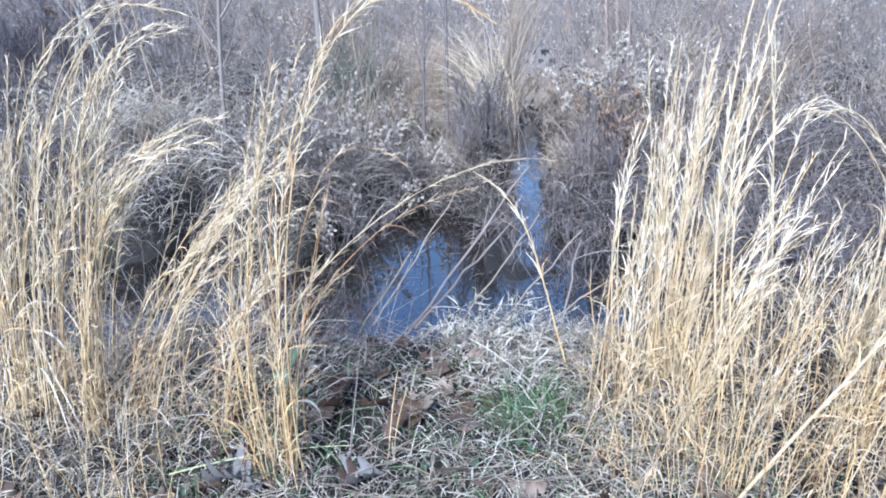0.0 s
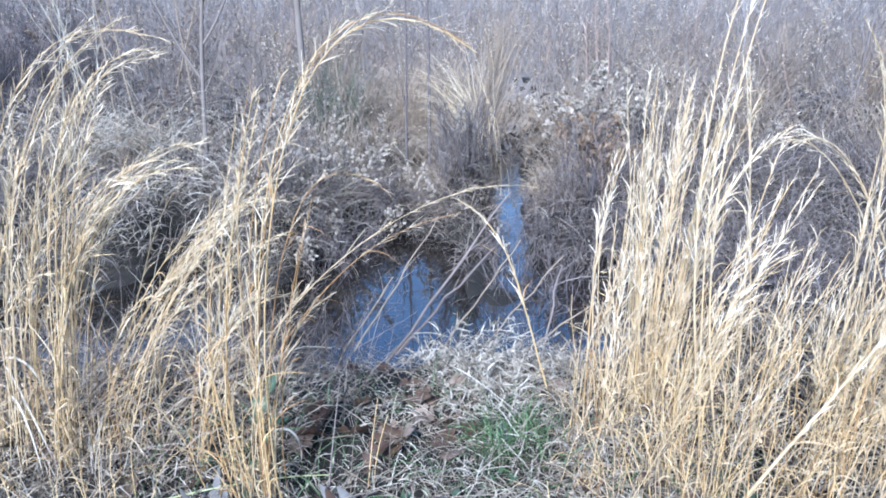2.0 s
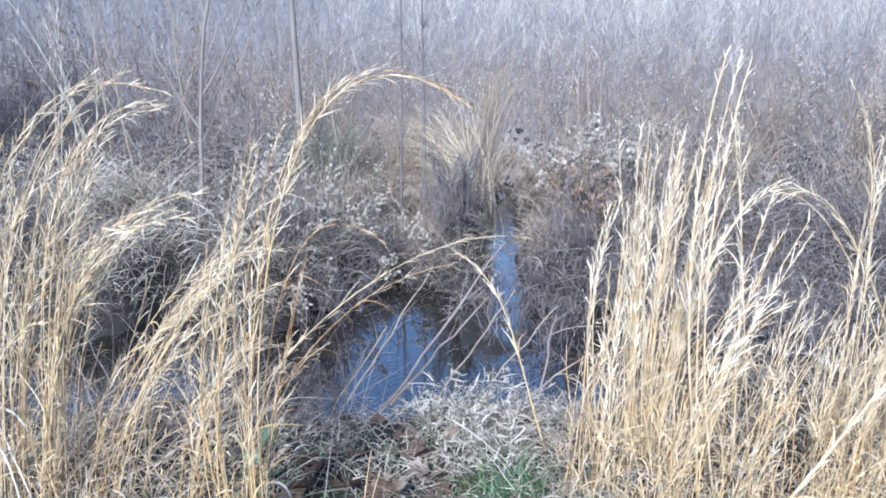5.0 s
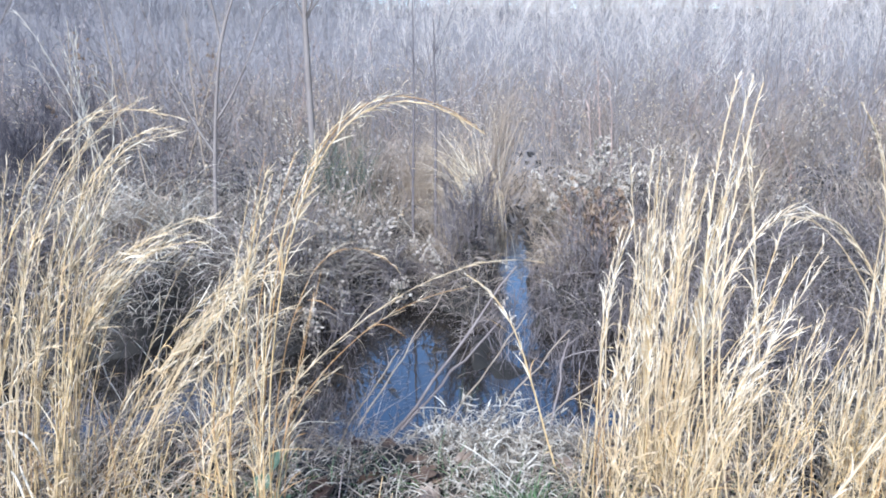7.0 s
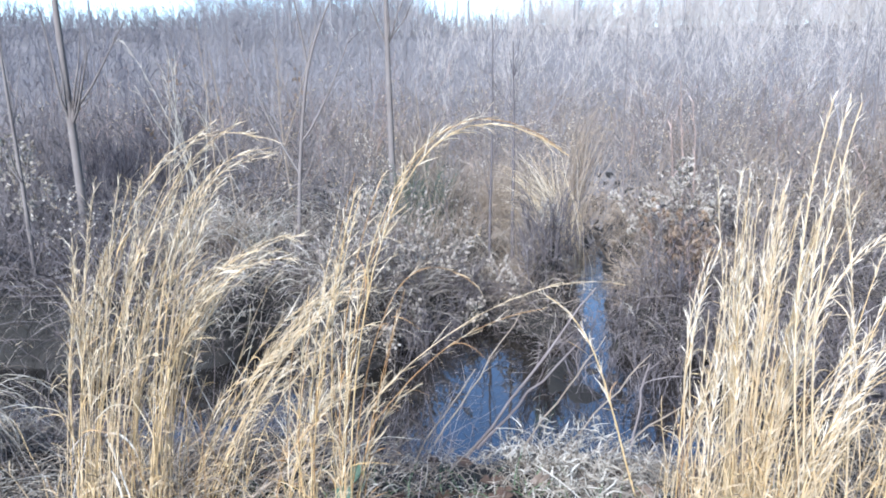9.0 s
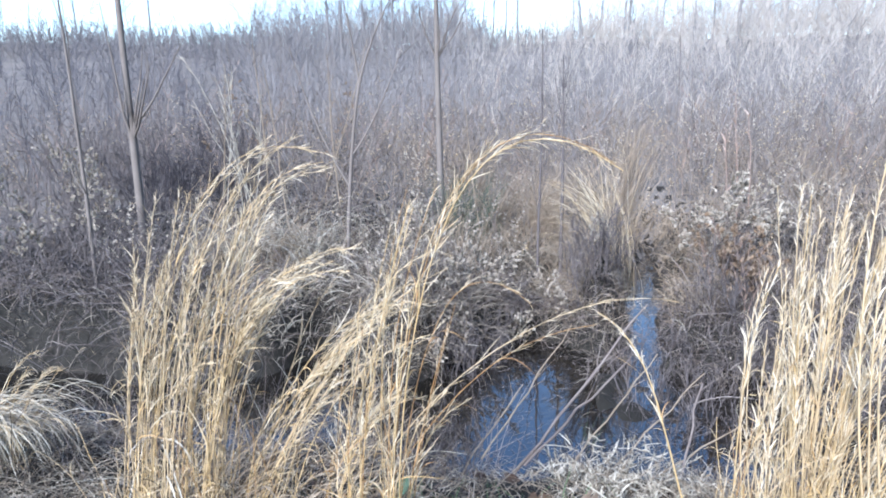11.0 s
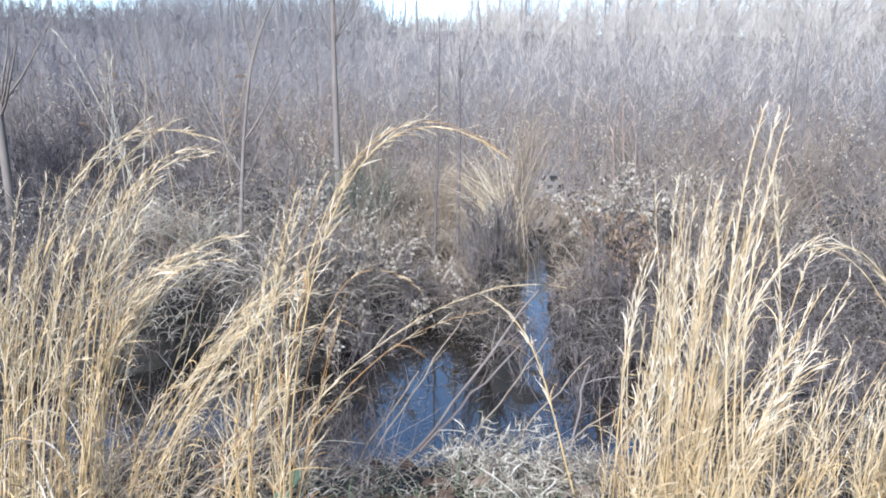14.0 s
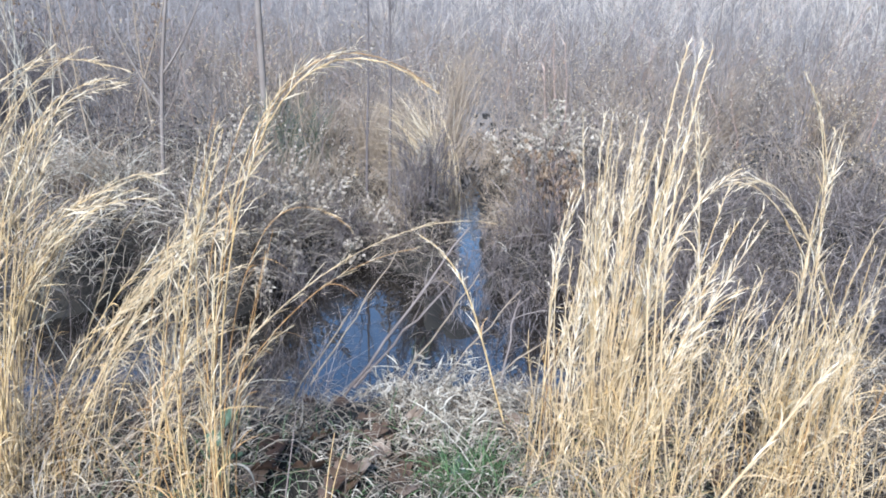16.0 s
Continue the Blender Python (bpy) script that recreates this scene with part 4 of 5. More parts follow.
tussock(1.65, 7.2, 300, (0.5, 1.1), (0.0, 0.5), (0.3, 1.6), TAN, "tan grass tussock on the far bank", spread=0.22)

# matted grass on the far bank
strand_field("bank_grass", 15000, (-4.8, 0.55), (4.1, 7.2), (0.12, 0.55), (0.1, 1.3), (0.3, 2.2), (0.003, 0.006), LITTER,
             "grey tan matted grass on the far bank", "dead grass", low=True, az=lambda x, y: np.where(rng.uniform(0, 1, len(x)) < 0.4, -1.4, rng.uniform(0, 6.28, len(x))),
             keep=lambda x, y: (height(x, y) > -0.34) & ((np.abs(x) > 0.7) | (y > 5.9) | (rng.uniform(0, 1, len(x)) < 0.3)) & ((x > -2.5) | (rng.uniform(0, 1, len(x)) < 0.2)) & (rng.uniform(0, 1, len(x)) < 0.35 + 0.65 * (np.sin(3 * x + 2 * y) * np.sin(4.1 * x - 3 * y) > -0.1)))
strand_field("bank_grass", 7000, (1.2, 5.5), (3.1, 7.5), (0.12, 0.5), (0.1, 1.3), (0.3, 2.0), (0.003, 0.006), LITTER,
             "grey tan matted grass on the far bank", "dead grass", low=True, az=lambda x, y: np.where(rng.uniform(0, 1, len(x)) < 0.4, -1.7, rng.uniform(0, 6.28, len(x))),
             keep=lambda x, y: (height(x, y) > -0.34) & ((np.abs(x) > 0.7) | (y > 5.9) | (rng.uniform(0, 1, len(x)) < 0.3)) & ((x > -2.5) | (rng.uniform(0, 1, len(x)) < 0.2)) & (rng.uniform(0, 1, len(x)) < 0.35 + 0.65 * (np.sin(3 * x + 2 * y) * np.sin(4.1 * x - 3 * y) > -0.1)))
strand_field("hanging_grass", 9000, (-4.8, 4.5), (4.0, 5.5), (0.15, 0.5), (0.4, 1.5), (0.5, 2.0), (0.003, 0.006), LITTER,
             "tangled dead grass hanging down the far bank", "dead grass", low=True, az=lambda x, y: np.full(len(x), -1.5) + rng.normal(0, 0.7, len(x)),
             keep=lambda x, y: (height(x, y) > -0.42) & (np.abs(x - 0.13 * y) > 0.26) & ((x > -2.5) | (rng.uniform(0, 1, len(x)) < 0.08)), dz=0.12)
strand_field("hanging_twigs", 5200, (-4.8, 4.5), (4.0, 5.7), (0.15, 0.55), (0.2, 1.6), (0.0, 1.2), (0.003, 0.007), WEED,
             "dark tangled dead twigs on the far bank", "dead twigs", keep=lambda x, y: (height(x, y) > -0.42) & (np.abs(x - 0.13 * y) > 0.26), dz=0.15, k=5)
strand_field("channel_grass", 12000, (-0.1, 2.2), (5.2, 9.6), (0.12, 0.42), (0.1, 1.2), (0.3, 2.0), (0.003, 0.006), TAN,
             "dead grass on the banks of the side channel", "dead grass", low=True, keep=lambda x, y: (height(x, y) > -0.34) & (height(x, y) < -0.02), dz=0.04)
strand_field("channel_twigs", 400, (-0.1, 2.2), (5.2, 9.8), (0.10, 0.40), (0.2, 1.4), (0.0, 1.0), (0.003, 0.006), WEED,
             "dark dead twigs on the banks of the side channel", "dead twigs", low=True, keep=lambda x, y: (height(x, y) > -0.38) & (height(x, y) < -0.02), dz=0.04, k=5)
strand_field("left_twigs", 2600, (-5.8, -2.6), (3.9, 6.8), (0.2, 0.9), (0.1, 1.3), (0.0, 1.6), (0.003, 0.007), DARKWEED,
             "dark tangled dead stems on the far bank", "dead twigs", keep=lambda x, y: height(x, y) > -0.48, dz=0.2, k=5)
strand_field("bank_blades", 3600, (-4.8, 5.0), (4.5, 7.5), (0.15, 0.55), (0.1, 1.1), (0.6, 2.6), (0.004, 0.008), BLEACH,
             "bleached arching grass blades on the far bank", "dead grass", low=True, keep=lambda x, y: (height(x, y) > -0.32) & ((np.abs(x + 0.55) < 1.95) | (rng.uniform(0, 1, len(x)) < 0.2)))
strand_field("bank_blades", 650, (-2.6, -0.5), (4.1, 5.7), (0.15, 0.5), (0.1, 1.1), (0.6, 2.6), (0.004, 0.008), BLEACH,
             "bleached arching grass blades on the far bank", "dead grass", keep=lambda x, y: height(x, y) > -0.38, dz=0.1)
strand_field("bank_grass", 900, (-5.0, -2.7), (3.9, 5.0), (0.10, 0.36), (0.2, 1.5), (0.2, 2.0), (0.003, 0.006), LITTER,
             "dark matted dead grass at the foot of the far bank", "dead grass", keep=lambda x, y: height(x, y) > -0.47, dz=0.08)
strand_field("right_twigs", 4600, (1.3, 5.0), (3.2, 5.8), (0.15, 0.6), (0.1, 1.3), (0.0, 1.4), (0.003, 0.006), DARKWEED,
             "dark tangled dead stems past the end of the pool", "dead twigs", keep=lambda x, y: height(x, y) > -0.42, dz=0.1, k=5)
strand_field("slope_grass", 5200, (-3.6, 3.4), (2.4, 3.45), (0.07, 0.24), (0.3, 1.3), (0.4, 2.2), (0.002, 0.005), LITTER,
             "dead grass on the slope down to the water", "dead grass", keep=lambda x, y: (height(x, y) > -0.43) & (rng.uniform(0, 1, len(x)) < np.where((x > -2.0) & (x < 0.05), 0.07, np.where((x > -0.2) & (x < 0.6), 0.5, 1.0))))
strand_field("bank_tangle", 2600, (-1.35, -0.45), (3.95, 5.2), (0.2, 0.6), (0.1, 1.2), (0.5, 2.6), (0.003, 0.006), LITTER,
             "tangle of grey dead weeds overhanging the pool", "dead weeds", keep=lambda x, y: height(x, y) > -0.44, dz=0.15)
strand_field("shore_tangle", 260, (-2.6, -0.25), (2.2, 2.95), (0.15, 0.55), (0.1, 0.9), (0.6, 2.8), (0.0025, 0.005), LITTER,
             "tangled dead grass at the edge of the pool", "dead grass", k=8)
strand_field("shore_stems", 420, (-2.4, -0.2), (2.2, 3.3), (0.2, 0.7), (0.1, 0.8), (0.0, 0.9), (0.002, 0.004), WEED,
             "thin dark dead stems at the edge of the pool", "dead stems")
strand_field("shore_stems", 750, (0.42, 1.6), (3.55, 5.1), (0.15, 0.55), (0.1, 1.0), (0.0, 0.9), (0.002, 0.005), DARKWEED,
             "thin dead stems standing in the shallow water", "dead stems")
strand_field("lip_twigs", 3600, (-0.9, 1.5), (4.75, 5.8), (0.08, 0.30), (0.3, 1.6), (0.0, 1.4), (0.003, 0.006), WEED,
             "dark dead twigs hanging over the edge of the pool", "dead twigs", keep=lambda x, y: height(x, y) > -0.45, az=lambda x, y: np.full(len(x), -1.5), dz=0.08, k=5)
strand_field("lip_grass", 1800, (-0.9, 0.75), (4.85, 5.9), (0.08, 0.28), (0.3, 1.5), (0.4, 2.0), (0.003, 0.006), LITTER,
             "matted dead grass at the edge of the pool", "dead grass", keep=lambda x, y: height(x, y) > -0.44, dz=0.06)
strand_field("water_debris", 2600, (-3.5, 1.6), (3.2, 5.4), (0.02, 0.16), (1.45, 1.56), (0.0, 0.05), (0.002, 0.005), WEED,
             "dead stems and bits floating on the water", "debris", keep=lambda x, y: height(x, y) < -0.42)
debris = bpy.data.objects["water_debris"]
debris.location.z = 0.0
_co = np.empty(len(debris.data.vertices) * 3, np.float32)
debris.data.vertices.foreach_get("co", _co)
_co = _co.reshape(-1, 3)
_co[:, 2] = WATER_Z + 0.003 + 0.02 * (_co[:, 2] - _co[:, 2].min())
debris.data.vertices.foreach_set("co", _co.ravel())


# ---- dead weeds ----
def weed_geo(n, base, h, r, n_br, br_len, lean=0.12, fluff=3, fl=(0.012, 0.03), spread=0.6, droop=0.5, bw=None, lo=0.3, kb=4, flat=False):
    st = arcs(base, h, rng.uniform(0, 6.28, n), np.abs(rng.normal(0, lean, n)), rng.uniform(0, droop, n), 7, 1.6, 0.07)
    stems = [ribbons(st, taper(n, 7, np.asarray(r) * 2, np.asarray(r) * 0.7)) if flat else tubes(st, taper(n, 7, r, np.asarray(r) * 0.35), 3)]
    p, t, s = along(st, n_br, lo, 1.0)
    ln = np.repeat(np.broadcast_to(h, (n,)), n_br) * br_len * (1.25 - 0.8 * s) * rng.uniform(0.5, 1.2, len(p))
    br = shoots(p, t, ln, rng.uniform(0.3, spread + 0.3, len(p)), kb, 0.4, 0.1)
    stems.append(ribbons(br, taper(len(p), kb, np.repeat(np.broadcast_to(r, (n,)), n_br) * 0.9, 0.0014) if bw is None else taper(len(p), kb, bw, bw * 0.5)))
    pts = None
    if fluff:
        pts, _, _ = along(br, fluff, 0.68, 1.0)
    return stems, (specks(pts, rng.uniform(*fl, len(pts))) if fluff else None)


def dead_weed(x, y, h, n=3, n_br=14, br=0.28, fluff=5, fl=(0.012, 0.032), mat=WEED, head=FLUFF, label="dead grey weed with pale fluffy seed heads",
              spread=0.6, heads="seed_fluff", lo=0.3):
    where = g(x, y, -0.02)
    c = thing("dead_weed", where, label, "weed", "dead weeds on the far bank")
    base = np.stack([rng.normal(0, 0.07, n), rng.normal(0, 0.07, n), np.zeros(n)], -1)
    for j in range(n):
        stems, fz = weed_geo(1, base[j:j + 1], np.array([h * rng.uniform(0.7, 1.1)]), 0.004, n_br, br, 0.2, fluff, fl, spread, lo=lo)
        s = part("stem", make_mesh("stem", stems[:1], mat), c)
        part("twig_spray", make_mesh("twig_spray", stems[1:], mat), s, "", "stuff")
        if fz is not None:
            part(heads, make_mesh(heads, [fz], head), s, "", "stuff")


for x_, y_, h_ in [(-0.80, 4.60, 0.5), (-1.05, 4.50, 0.5), (-0.35, 5.30, 0.36), (0.05, 5.45, 0.36), (0.35, 5.50, 0.36), (-0.62, 5.15, 0.62), (-0.52, 5.35, 0.6), (-0.75, 5.40, 0.75), (-0.85, 5.05, 0.55), (-1.0, 5.3, 0.7), (-1.15, 5.05, 0.6), (-1.4, 5.0, 0.55), (-0.66, 4.95, 0.42),
                   (-0.9, 4.8, 0.4), (-1.3, 5.5, 0.7)]:
    dead_weed(x_, y_, h_, 3, 18, 0.34, 7, (0.015, 0.038))
for x_, y_, h_ in [(1.45, 6.3, 0.85), (1.62, 6.5, 0.95), (1.50, 6.6, 0.75), (1.85, 6.4, 0.8), (1.75, 6.8, 0.9), (2.2, 6.2, 0.8)]:
    dead_weed(x_, y_, h_, 3, 16, 0.3, 7, (0.016, 0.04))
for x_, y_, h_ in [(1.22, 5.35, 0.8), (1.36, 5.45, 0.75), (1.30, 5.15, 0.6), (1.5, 5.3, 0.7)]:
    dead_weed(x_, y_, h_, 3, 16, 0.3, 5, (0.028, 0.052), RUST, ORANGE, "dead weed with shrivelled orange brown leaves", heads="foliage")
for x_, y_, h_ in [(1.6, 3.7, 0.5), (1.9, 3.9, 0.55), (2.2, 3.6, 0.5), (2.5, 4.1, 0.6), (1.7, 4.3, 0.6), (2.1, 4.5, 0.6), (2.9, 4.4, 0.7), (3.3, 4.8, 0.7), (1.25, 4.75, 0.5), (1.6, 4.9, 0.65), (1.9, 5.1, 0.7), (2.3, 5.2, 0.8), (2.7, 5.3, 0.8), (1.45, 5.6, 0.8), (2.1, 5.7, 0.9), (2.6, 6.0, 0.9), (3.1, 5.8, 0.9), (3.5, 5.4, 0.9)]:
    dead_weed(x_, y_, h_, 3, 18, 0.3, 3, (0.01, 0.022), WEED, LITTER, "dead brown branching weed on the far bank")
for x_, y_, h_ in [(0.98, 4.65, 0.50), (1.12, 4.35, 0.50), (1.12, 5.05, 0.50), (1.20, 4.70, 0.55), (1.25, 4.05, 0.45)]:
    dead_weed(x_, y_, h_, 3, 16, 0.34, 2, (0.010, 0.022), WEED, LITTER, "thin dead branching weed standing in the shallow water", 0.8)
for x_, y_, h_ in [(-3.95, 5.2, 1.15), (-4.2, 5.3, 1.2), (-3.7, 5.3, 1.0), (-3.5, 5.1, 0.85), (-4.5, 5.4, 1.1), (-3.3, 5.4, 0.8), (-4.0, 4.6, 0.8)]:
    dead_weed(x_, y_, h_, 4 if x_ < -3.8 else 3, 20, 0.24, 8 if x_ < -3.8 else 1, (0.018, 0.042), DARKWEED, lo=0.62 if x_ < -3.8 else 0.3)
for x_, y_, h_ in [(-1.9, 6.2, 0.8), (-2.7, 6.3, 0.8), (-1.6, 6.0, 0.75), (-3.0, 5.7, 0.7), (-1.3, 6.6, 0.9)]:
    dead_weed(x_, y_, h_, 3, 18, 0.3, 4, (0.012, 0.03), WEED, LITTER, "dead brown weed with small dull seed heads")


for x_, y_, h_ in [(0.30, 5.60, 0.6), (0.42, 5.72, 0.5), (0.50, 5.95, 0.5), (0.24, 5.85, 0.6)]:
    dead_weed(x_, y_, h_, 9, 30, 0.3, 0, mat=DARKWEED, label="dark dead branching weed behind the pool")
for x_, y_, h_ in [(1.60, 6.25, 0.85), (1.70, 6.35, 0.80), (1.18, 6.30, 0.70), (1.35, 6.35, 0.70)]:
    dead_weed(x_, y_, h_, 4, 12, 0.22, 6, (0.030, 0.062), WEED, FLUFF, "dead weed with large whitish fluffy seed heads", lo=0.7)
tussock(0.60, 6.30, 130, (1.05, 1.60), (0.0, 0.20), (0.5, 1.9), PALE, "tall pale straw tussock beside the channel", (0.003, 0.006), 0.06, az=3.0, k=10)
# Dense weeds fill the hollow; their blackened colour stands in for its shade.
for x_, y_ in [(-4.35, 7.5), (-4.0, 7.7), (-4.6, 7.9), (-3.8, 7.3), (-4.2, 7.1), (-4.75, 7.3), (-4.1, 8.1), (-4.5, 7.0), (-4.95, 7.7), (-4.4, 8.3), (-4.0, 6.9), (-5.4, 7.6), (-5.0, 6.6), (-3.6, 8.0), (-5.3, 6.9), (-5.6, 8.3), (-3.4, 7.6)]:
    dead_weed(x_, y_, rng.uniform(0.9, 1.5), 10, 44, 0.36, 0, mat=HOLLOWSHADE if -4.8 < x_ < -3.9 else DARKWEED, label="tangled weeds in the thicket, coloured dark for a shaded hollow", spread=0.9)
for i in range(26):
    a_, r_ = radians(rng.uniform(-22, 36)), rng.uniform(6.8, 12.5)
    x_, y_ = r_ * math.sin(a_), r_ * math.cos(a_)
    if float(height(x_, y_)) > -0.2:
        h_ = min(1.25, 1.15 * float(top(x_, y_))) * rng.uniform(0.8, 1.15)
        tussock(x_, y_, 110, (h_ * 0.5, h_ * 1.1), (0.0, 0.35), (0.3, 2.0), (TAN, FIELD, FIELD)[i % 3], "tall dry grass tussock in the old field", (0.004, 0.008), rng.uniform(0.05, 0.14))
dead_weed(0.38, 4.25, 0.78, 1, 5, 0.2, 8, (0.014, 0.03), WEED, FLUFF, "thin dead stem with a pale fluffy tip over the water")


for x_, y_, h_ in [(-0.50, 4.72, 0.60), (-0.62, 4.60, 0.60), (-0.78, 4.62, 0.62), (-0.92, 4.70, 0.65), (-1.10, 4.72, 0.60), (-0.44, 5.00, 0.70), (-0.36, 5.28, 0.75), (-0.70, 4.90, 0.70), (-1.28, 4.60, 0.50), (0.26, 5.38, 0.55), (0.36, 5.45, 0.62), (0.44, 5.50, 0.60), (1.18, 5.20, 0.75), (1.34, 5.0, 0.75), (1.26, 4.75, 0.65), (1.42, 4.55, 0.65), (-0.42, 5.05, 0.45), (-0.55, 4.90, 0.5)]:
    dead_weed(x_, y_, h_, 8, 26, 0.34, 0, mat=DARKWEED, label="dark dead branching weed at the edge of the pool")
for x_, y_, h_ in [(0.92, 4.20, 0.42), (1.02, 4.55, 0.5), (0.88, 4.75, 0.42), (1.10, 3.95, 0.4), (0.62, 4.55, 0.34), (0.74, 4.20, 0.32), (0.66, 4.95, 0.34), (0.82, 3.85, 0.30), (0.55, 5.15, 0.36), (0.95, 5.10, 0.42)]:
    dead_weed(x_, y_, h_, 6, 14, 0.34, 0, mat=DARKWEED, label="thin dark dead stems standing in the shallow water")


# ---- the thicket of the old field ----
def patch(x, y):
    """Uneven patches, about two metres across."""
    return np.sin(1.9 * x + 0.7 * y) * np.sin(1.3 * y - 0.8 * x) + 0.6 * np.sin(4.3 * x - 1.1 * y) * np.sin(2.9 * y + 1.7 * x)


def field_points(n, r0, r1, power=1.0, a0=-54, a1=52, where=None, low=-0.12):
    a = np.radians(rng.uniform(a0, a1, n))
    r = r0 + (r1 - r0) * rng.uniform(0, 1, n) ** power
    x, y = r * np.sin(a), r * np.cos(a)
    ok = (height(x, y) > low) & (y > 5.3) & (((x + 4.45) / 0.9) ** 2 + ((y - 7.6) / 1.0) ** 2 > 1)
    if where is not None:
        ok &= where(x, y)
    return x[ok], y[ok]


# Growth left of this bearing takes darker colours in place of shade.
def left_side(x, y):
    return x / y < -0.44


def thicket(name, n, r0, r1, h, r, n_br, br, fluff, mat, head, label, power=0.8, fl=(0.012, 0.03), droop=1.1, lean=0.34, where=None, over=1.0):
    x, y = field_points(n, r0, r1, power, where=where)
    hh = np.minimum(rng.uniform(*h, len(x)), over * top(x, y) * rng.uniform(0.55, 1.2, len(x)))
    geo, fz = weed_geo(len(x), on_ground(x, y, -0.03), hh, rng.uniform(*r, len(x)), n_br, br, lean, fluff, fl, 0.85, droop, flat=True)
    tagged(part(name, make_mesh(name, geo, mat)), label, "brush", kind="stuff")
    if fz is not None:
        tagged(part(name + "_seeds", make_mesh(name + "_seeds", [fz], head)), "pale dry seed heads in the brush", "seed heads", kind="stuff")


thicket("weed_thicket", 2800, 5.6, 15, (0.6, 1.9), (0.003, 0.006), 13, 0.34, 0, BRUSH, FLUFF, "dense grey thicket of dead weeds in an old field", where=lambda x, y: (patch(x, y) > -0.45) & ~(left_side(x, y) & (rng.uniform(0, 1, len(x)) < 0.9)))
thicket("seedy_thicket", 1300, 5.8, 15, (0.5, 1.7), (0.003, 0.006), 12, 0.30, 3, BRUSH, PALE, "dead weeds with pale seed heads in the old field", where=lambda x, y: patch(x - 3, y + 2) > 0.15)
thicket("briar_thicket", 2000, 5.6, 16, (0.6, 1.8), (0.003, 0.006), 14, 0.34, 0, DARKWEED, FLUFF, "tangled dead weeds in the old field, darkened for shade on the left", where=left_side)
thicket("dark_thicket", 2000, 6.0, 15, (0.5, 1.6), (0.003, 0.006), 12, 0.32, 0, WEED, FLUFF, "dark brown branching dead weeds in the old field", where=lambda x, y: (patch(y, x) > 0.35) | left_side(x, y))
# The brush right of the dark side takes the haze-lightened grey too.
thicket("brush_thicket", 1900, 9, 26, (1.2, 3.2), (0.004, 0.008), 14, 0.26, 0, HAZEBARK, FLUFF, "tall grey bare brush behind the weeds", over=1.25, where=lambda x, y: ~left_side(x, y))
thicket("brush_thicket", 900, 9, 26, (1.2, 3.2), (0.004, 0.008), 14, 0.26, 0, FARDARK, FLUFF, "tall bare brush behind the weeds, darkened for shade on the left", over=1.25, where=left_side)
thicket("rusty_thicket", 1000, 7, 18, (0.8, 2.2), (0.003, 0.006), 10, 0.2, 2, RUST, FIELD, "reddish brown dead weed stems in the thicket", where=lambda x, y: patch(x + 5, y) > 0.1)
x, y = field_points(17000, 5.6, 20, 0.9, low=-0.34, where=lambda x, y: (patch(x + 9, y - 3) > -0.35) & ~(left_side(x, y) & (rng.uniform(0, 1, len(x)) < 0.75)))
hh = np.minimum(rng.uniform(0.3, 1.4, len(x)), top(x, y) * rng.uniform(0.5, 1.3, len(x)))
p = arcs(on_ground(x, y, -0.02), hh, rng.uniform(0, 6.28, len(x)), np.abs(rng.normal(0, 0.42, len(x))), rng.uniform(0.3, 2.6, len(x)), 6, 1.6, 0.03)
tagged(part("field_grass", make_mesh("field_grass", [ribbons(p, blade(len(x), 6, rng.uniform(0.004, 0.009, len(x))))], FIELD)), "tall dry tan grass among the brush", "dead grass", kind="stuff")
for i in range(70):
    x_, y_ = field_points(1, 6.5, 11)
    if len(x_):
        t_ = float(top(x_, y_)[0])
        dead_weed(float(x_[0]), float(y_[0]), min(1.5, t_ * rng.uniform(0.8, 1.25)), 3, 18, 0.3, int(rng.integers(2, 6)), (0.014, 0.034), (WEED, BRUSH, BRUSH)[i % 3] if x_[0] / y_[0] > -0.2 else WEED, FLUFF if x_[0] / y_[0] > -0.2 else BRUSH,
                  "dead grey weed with pale seed heads in the old field")


# ---- saplings and trees ----
def grow(p, d, length, r, level, out, wander, split, gravity=0.0):
    """A limb as a bent line; side limbs leave it and grow on. out[level] takes (points, radii)."""
    k = 8 if level == 0 else 6 if level == 1 else 5
    pts, rad, q, v = [p], [r], p.copy(), d.copy()
    for i in range(1, k):
        v = unit(v + rng.normal(0, wander * (0.3 if level == 0 else 1.0), 3) + np.array([0, 0, 0.10 - gravity]))
        q = q + v * length / (k - 1)
        pts.append(q)
        rad.append(r * (1 - 0.78 * i / (k - 1)))
    out.setdefault(level, []).append((np.array(pts), np.array(rad)))
    if level >= len(split):
        return
    for _ in range(split[level]):
        i = int(rng.integers(2 if level == 0 else 1, k - 1))
        side = unit(np.cross(v, rng.normal(0, 1, 3)))
        ang = rng.uniform(0.3, 0.7)
        nd = unit((pts[i] - pts[i - 1]) / np.linalg.norm(pts[i] - pts[i - 1]) * math.cos(ang) + side * math.sin(ang))
        grow(pts[i], nd, length * rng.uniform(0.14, 0.34), rad[i] * 0.40, level + 1, out, wander * (4.0 if level == 0 else 1.3), split, gravity)


def limb_chunks(limbs, sides):
    by = {}
    for pts, rad in limbs:
        by.setdefault(len(pts), []).append((pts, rad))
    return [tubes(np.array([a for a, _ in v]), np.array([b for _, b in v]), sides) for v in by.values()]


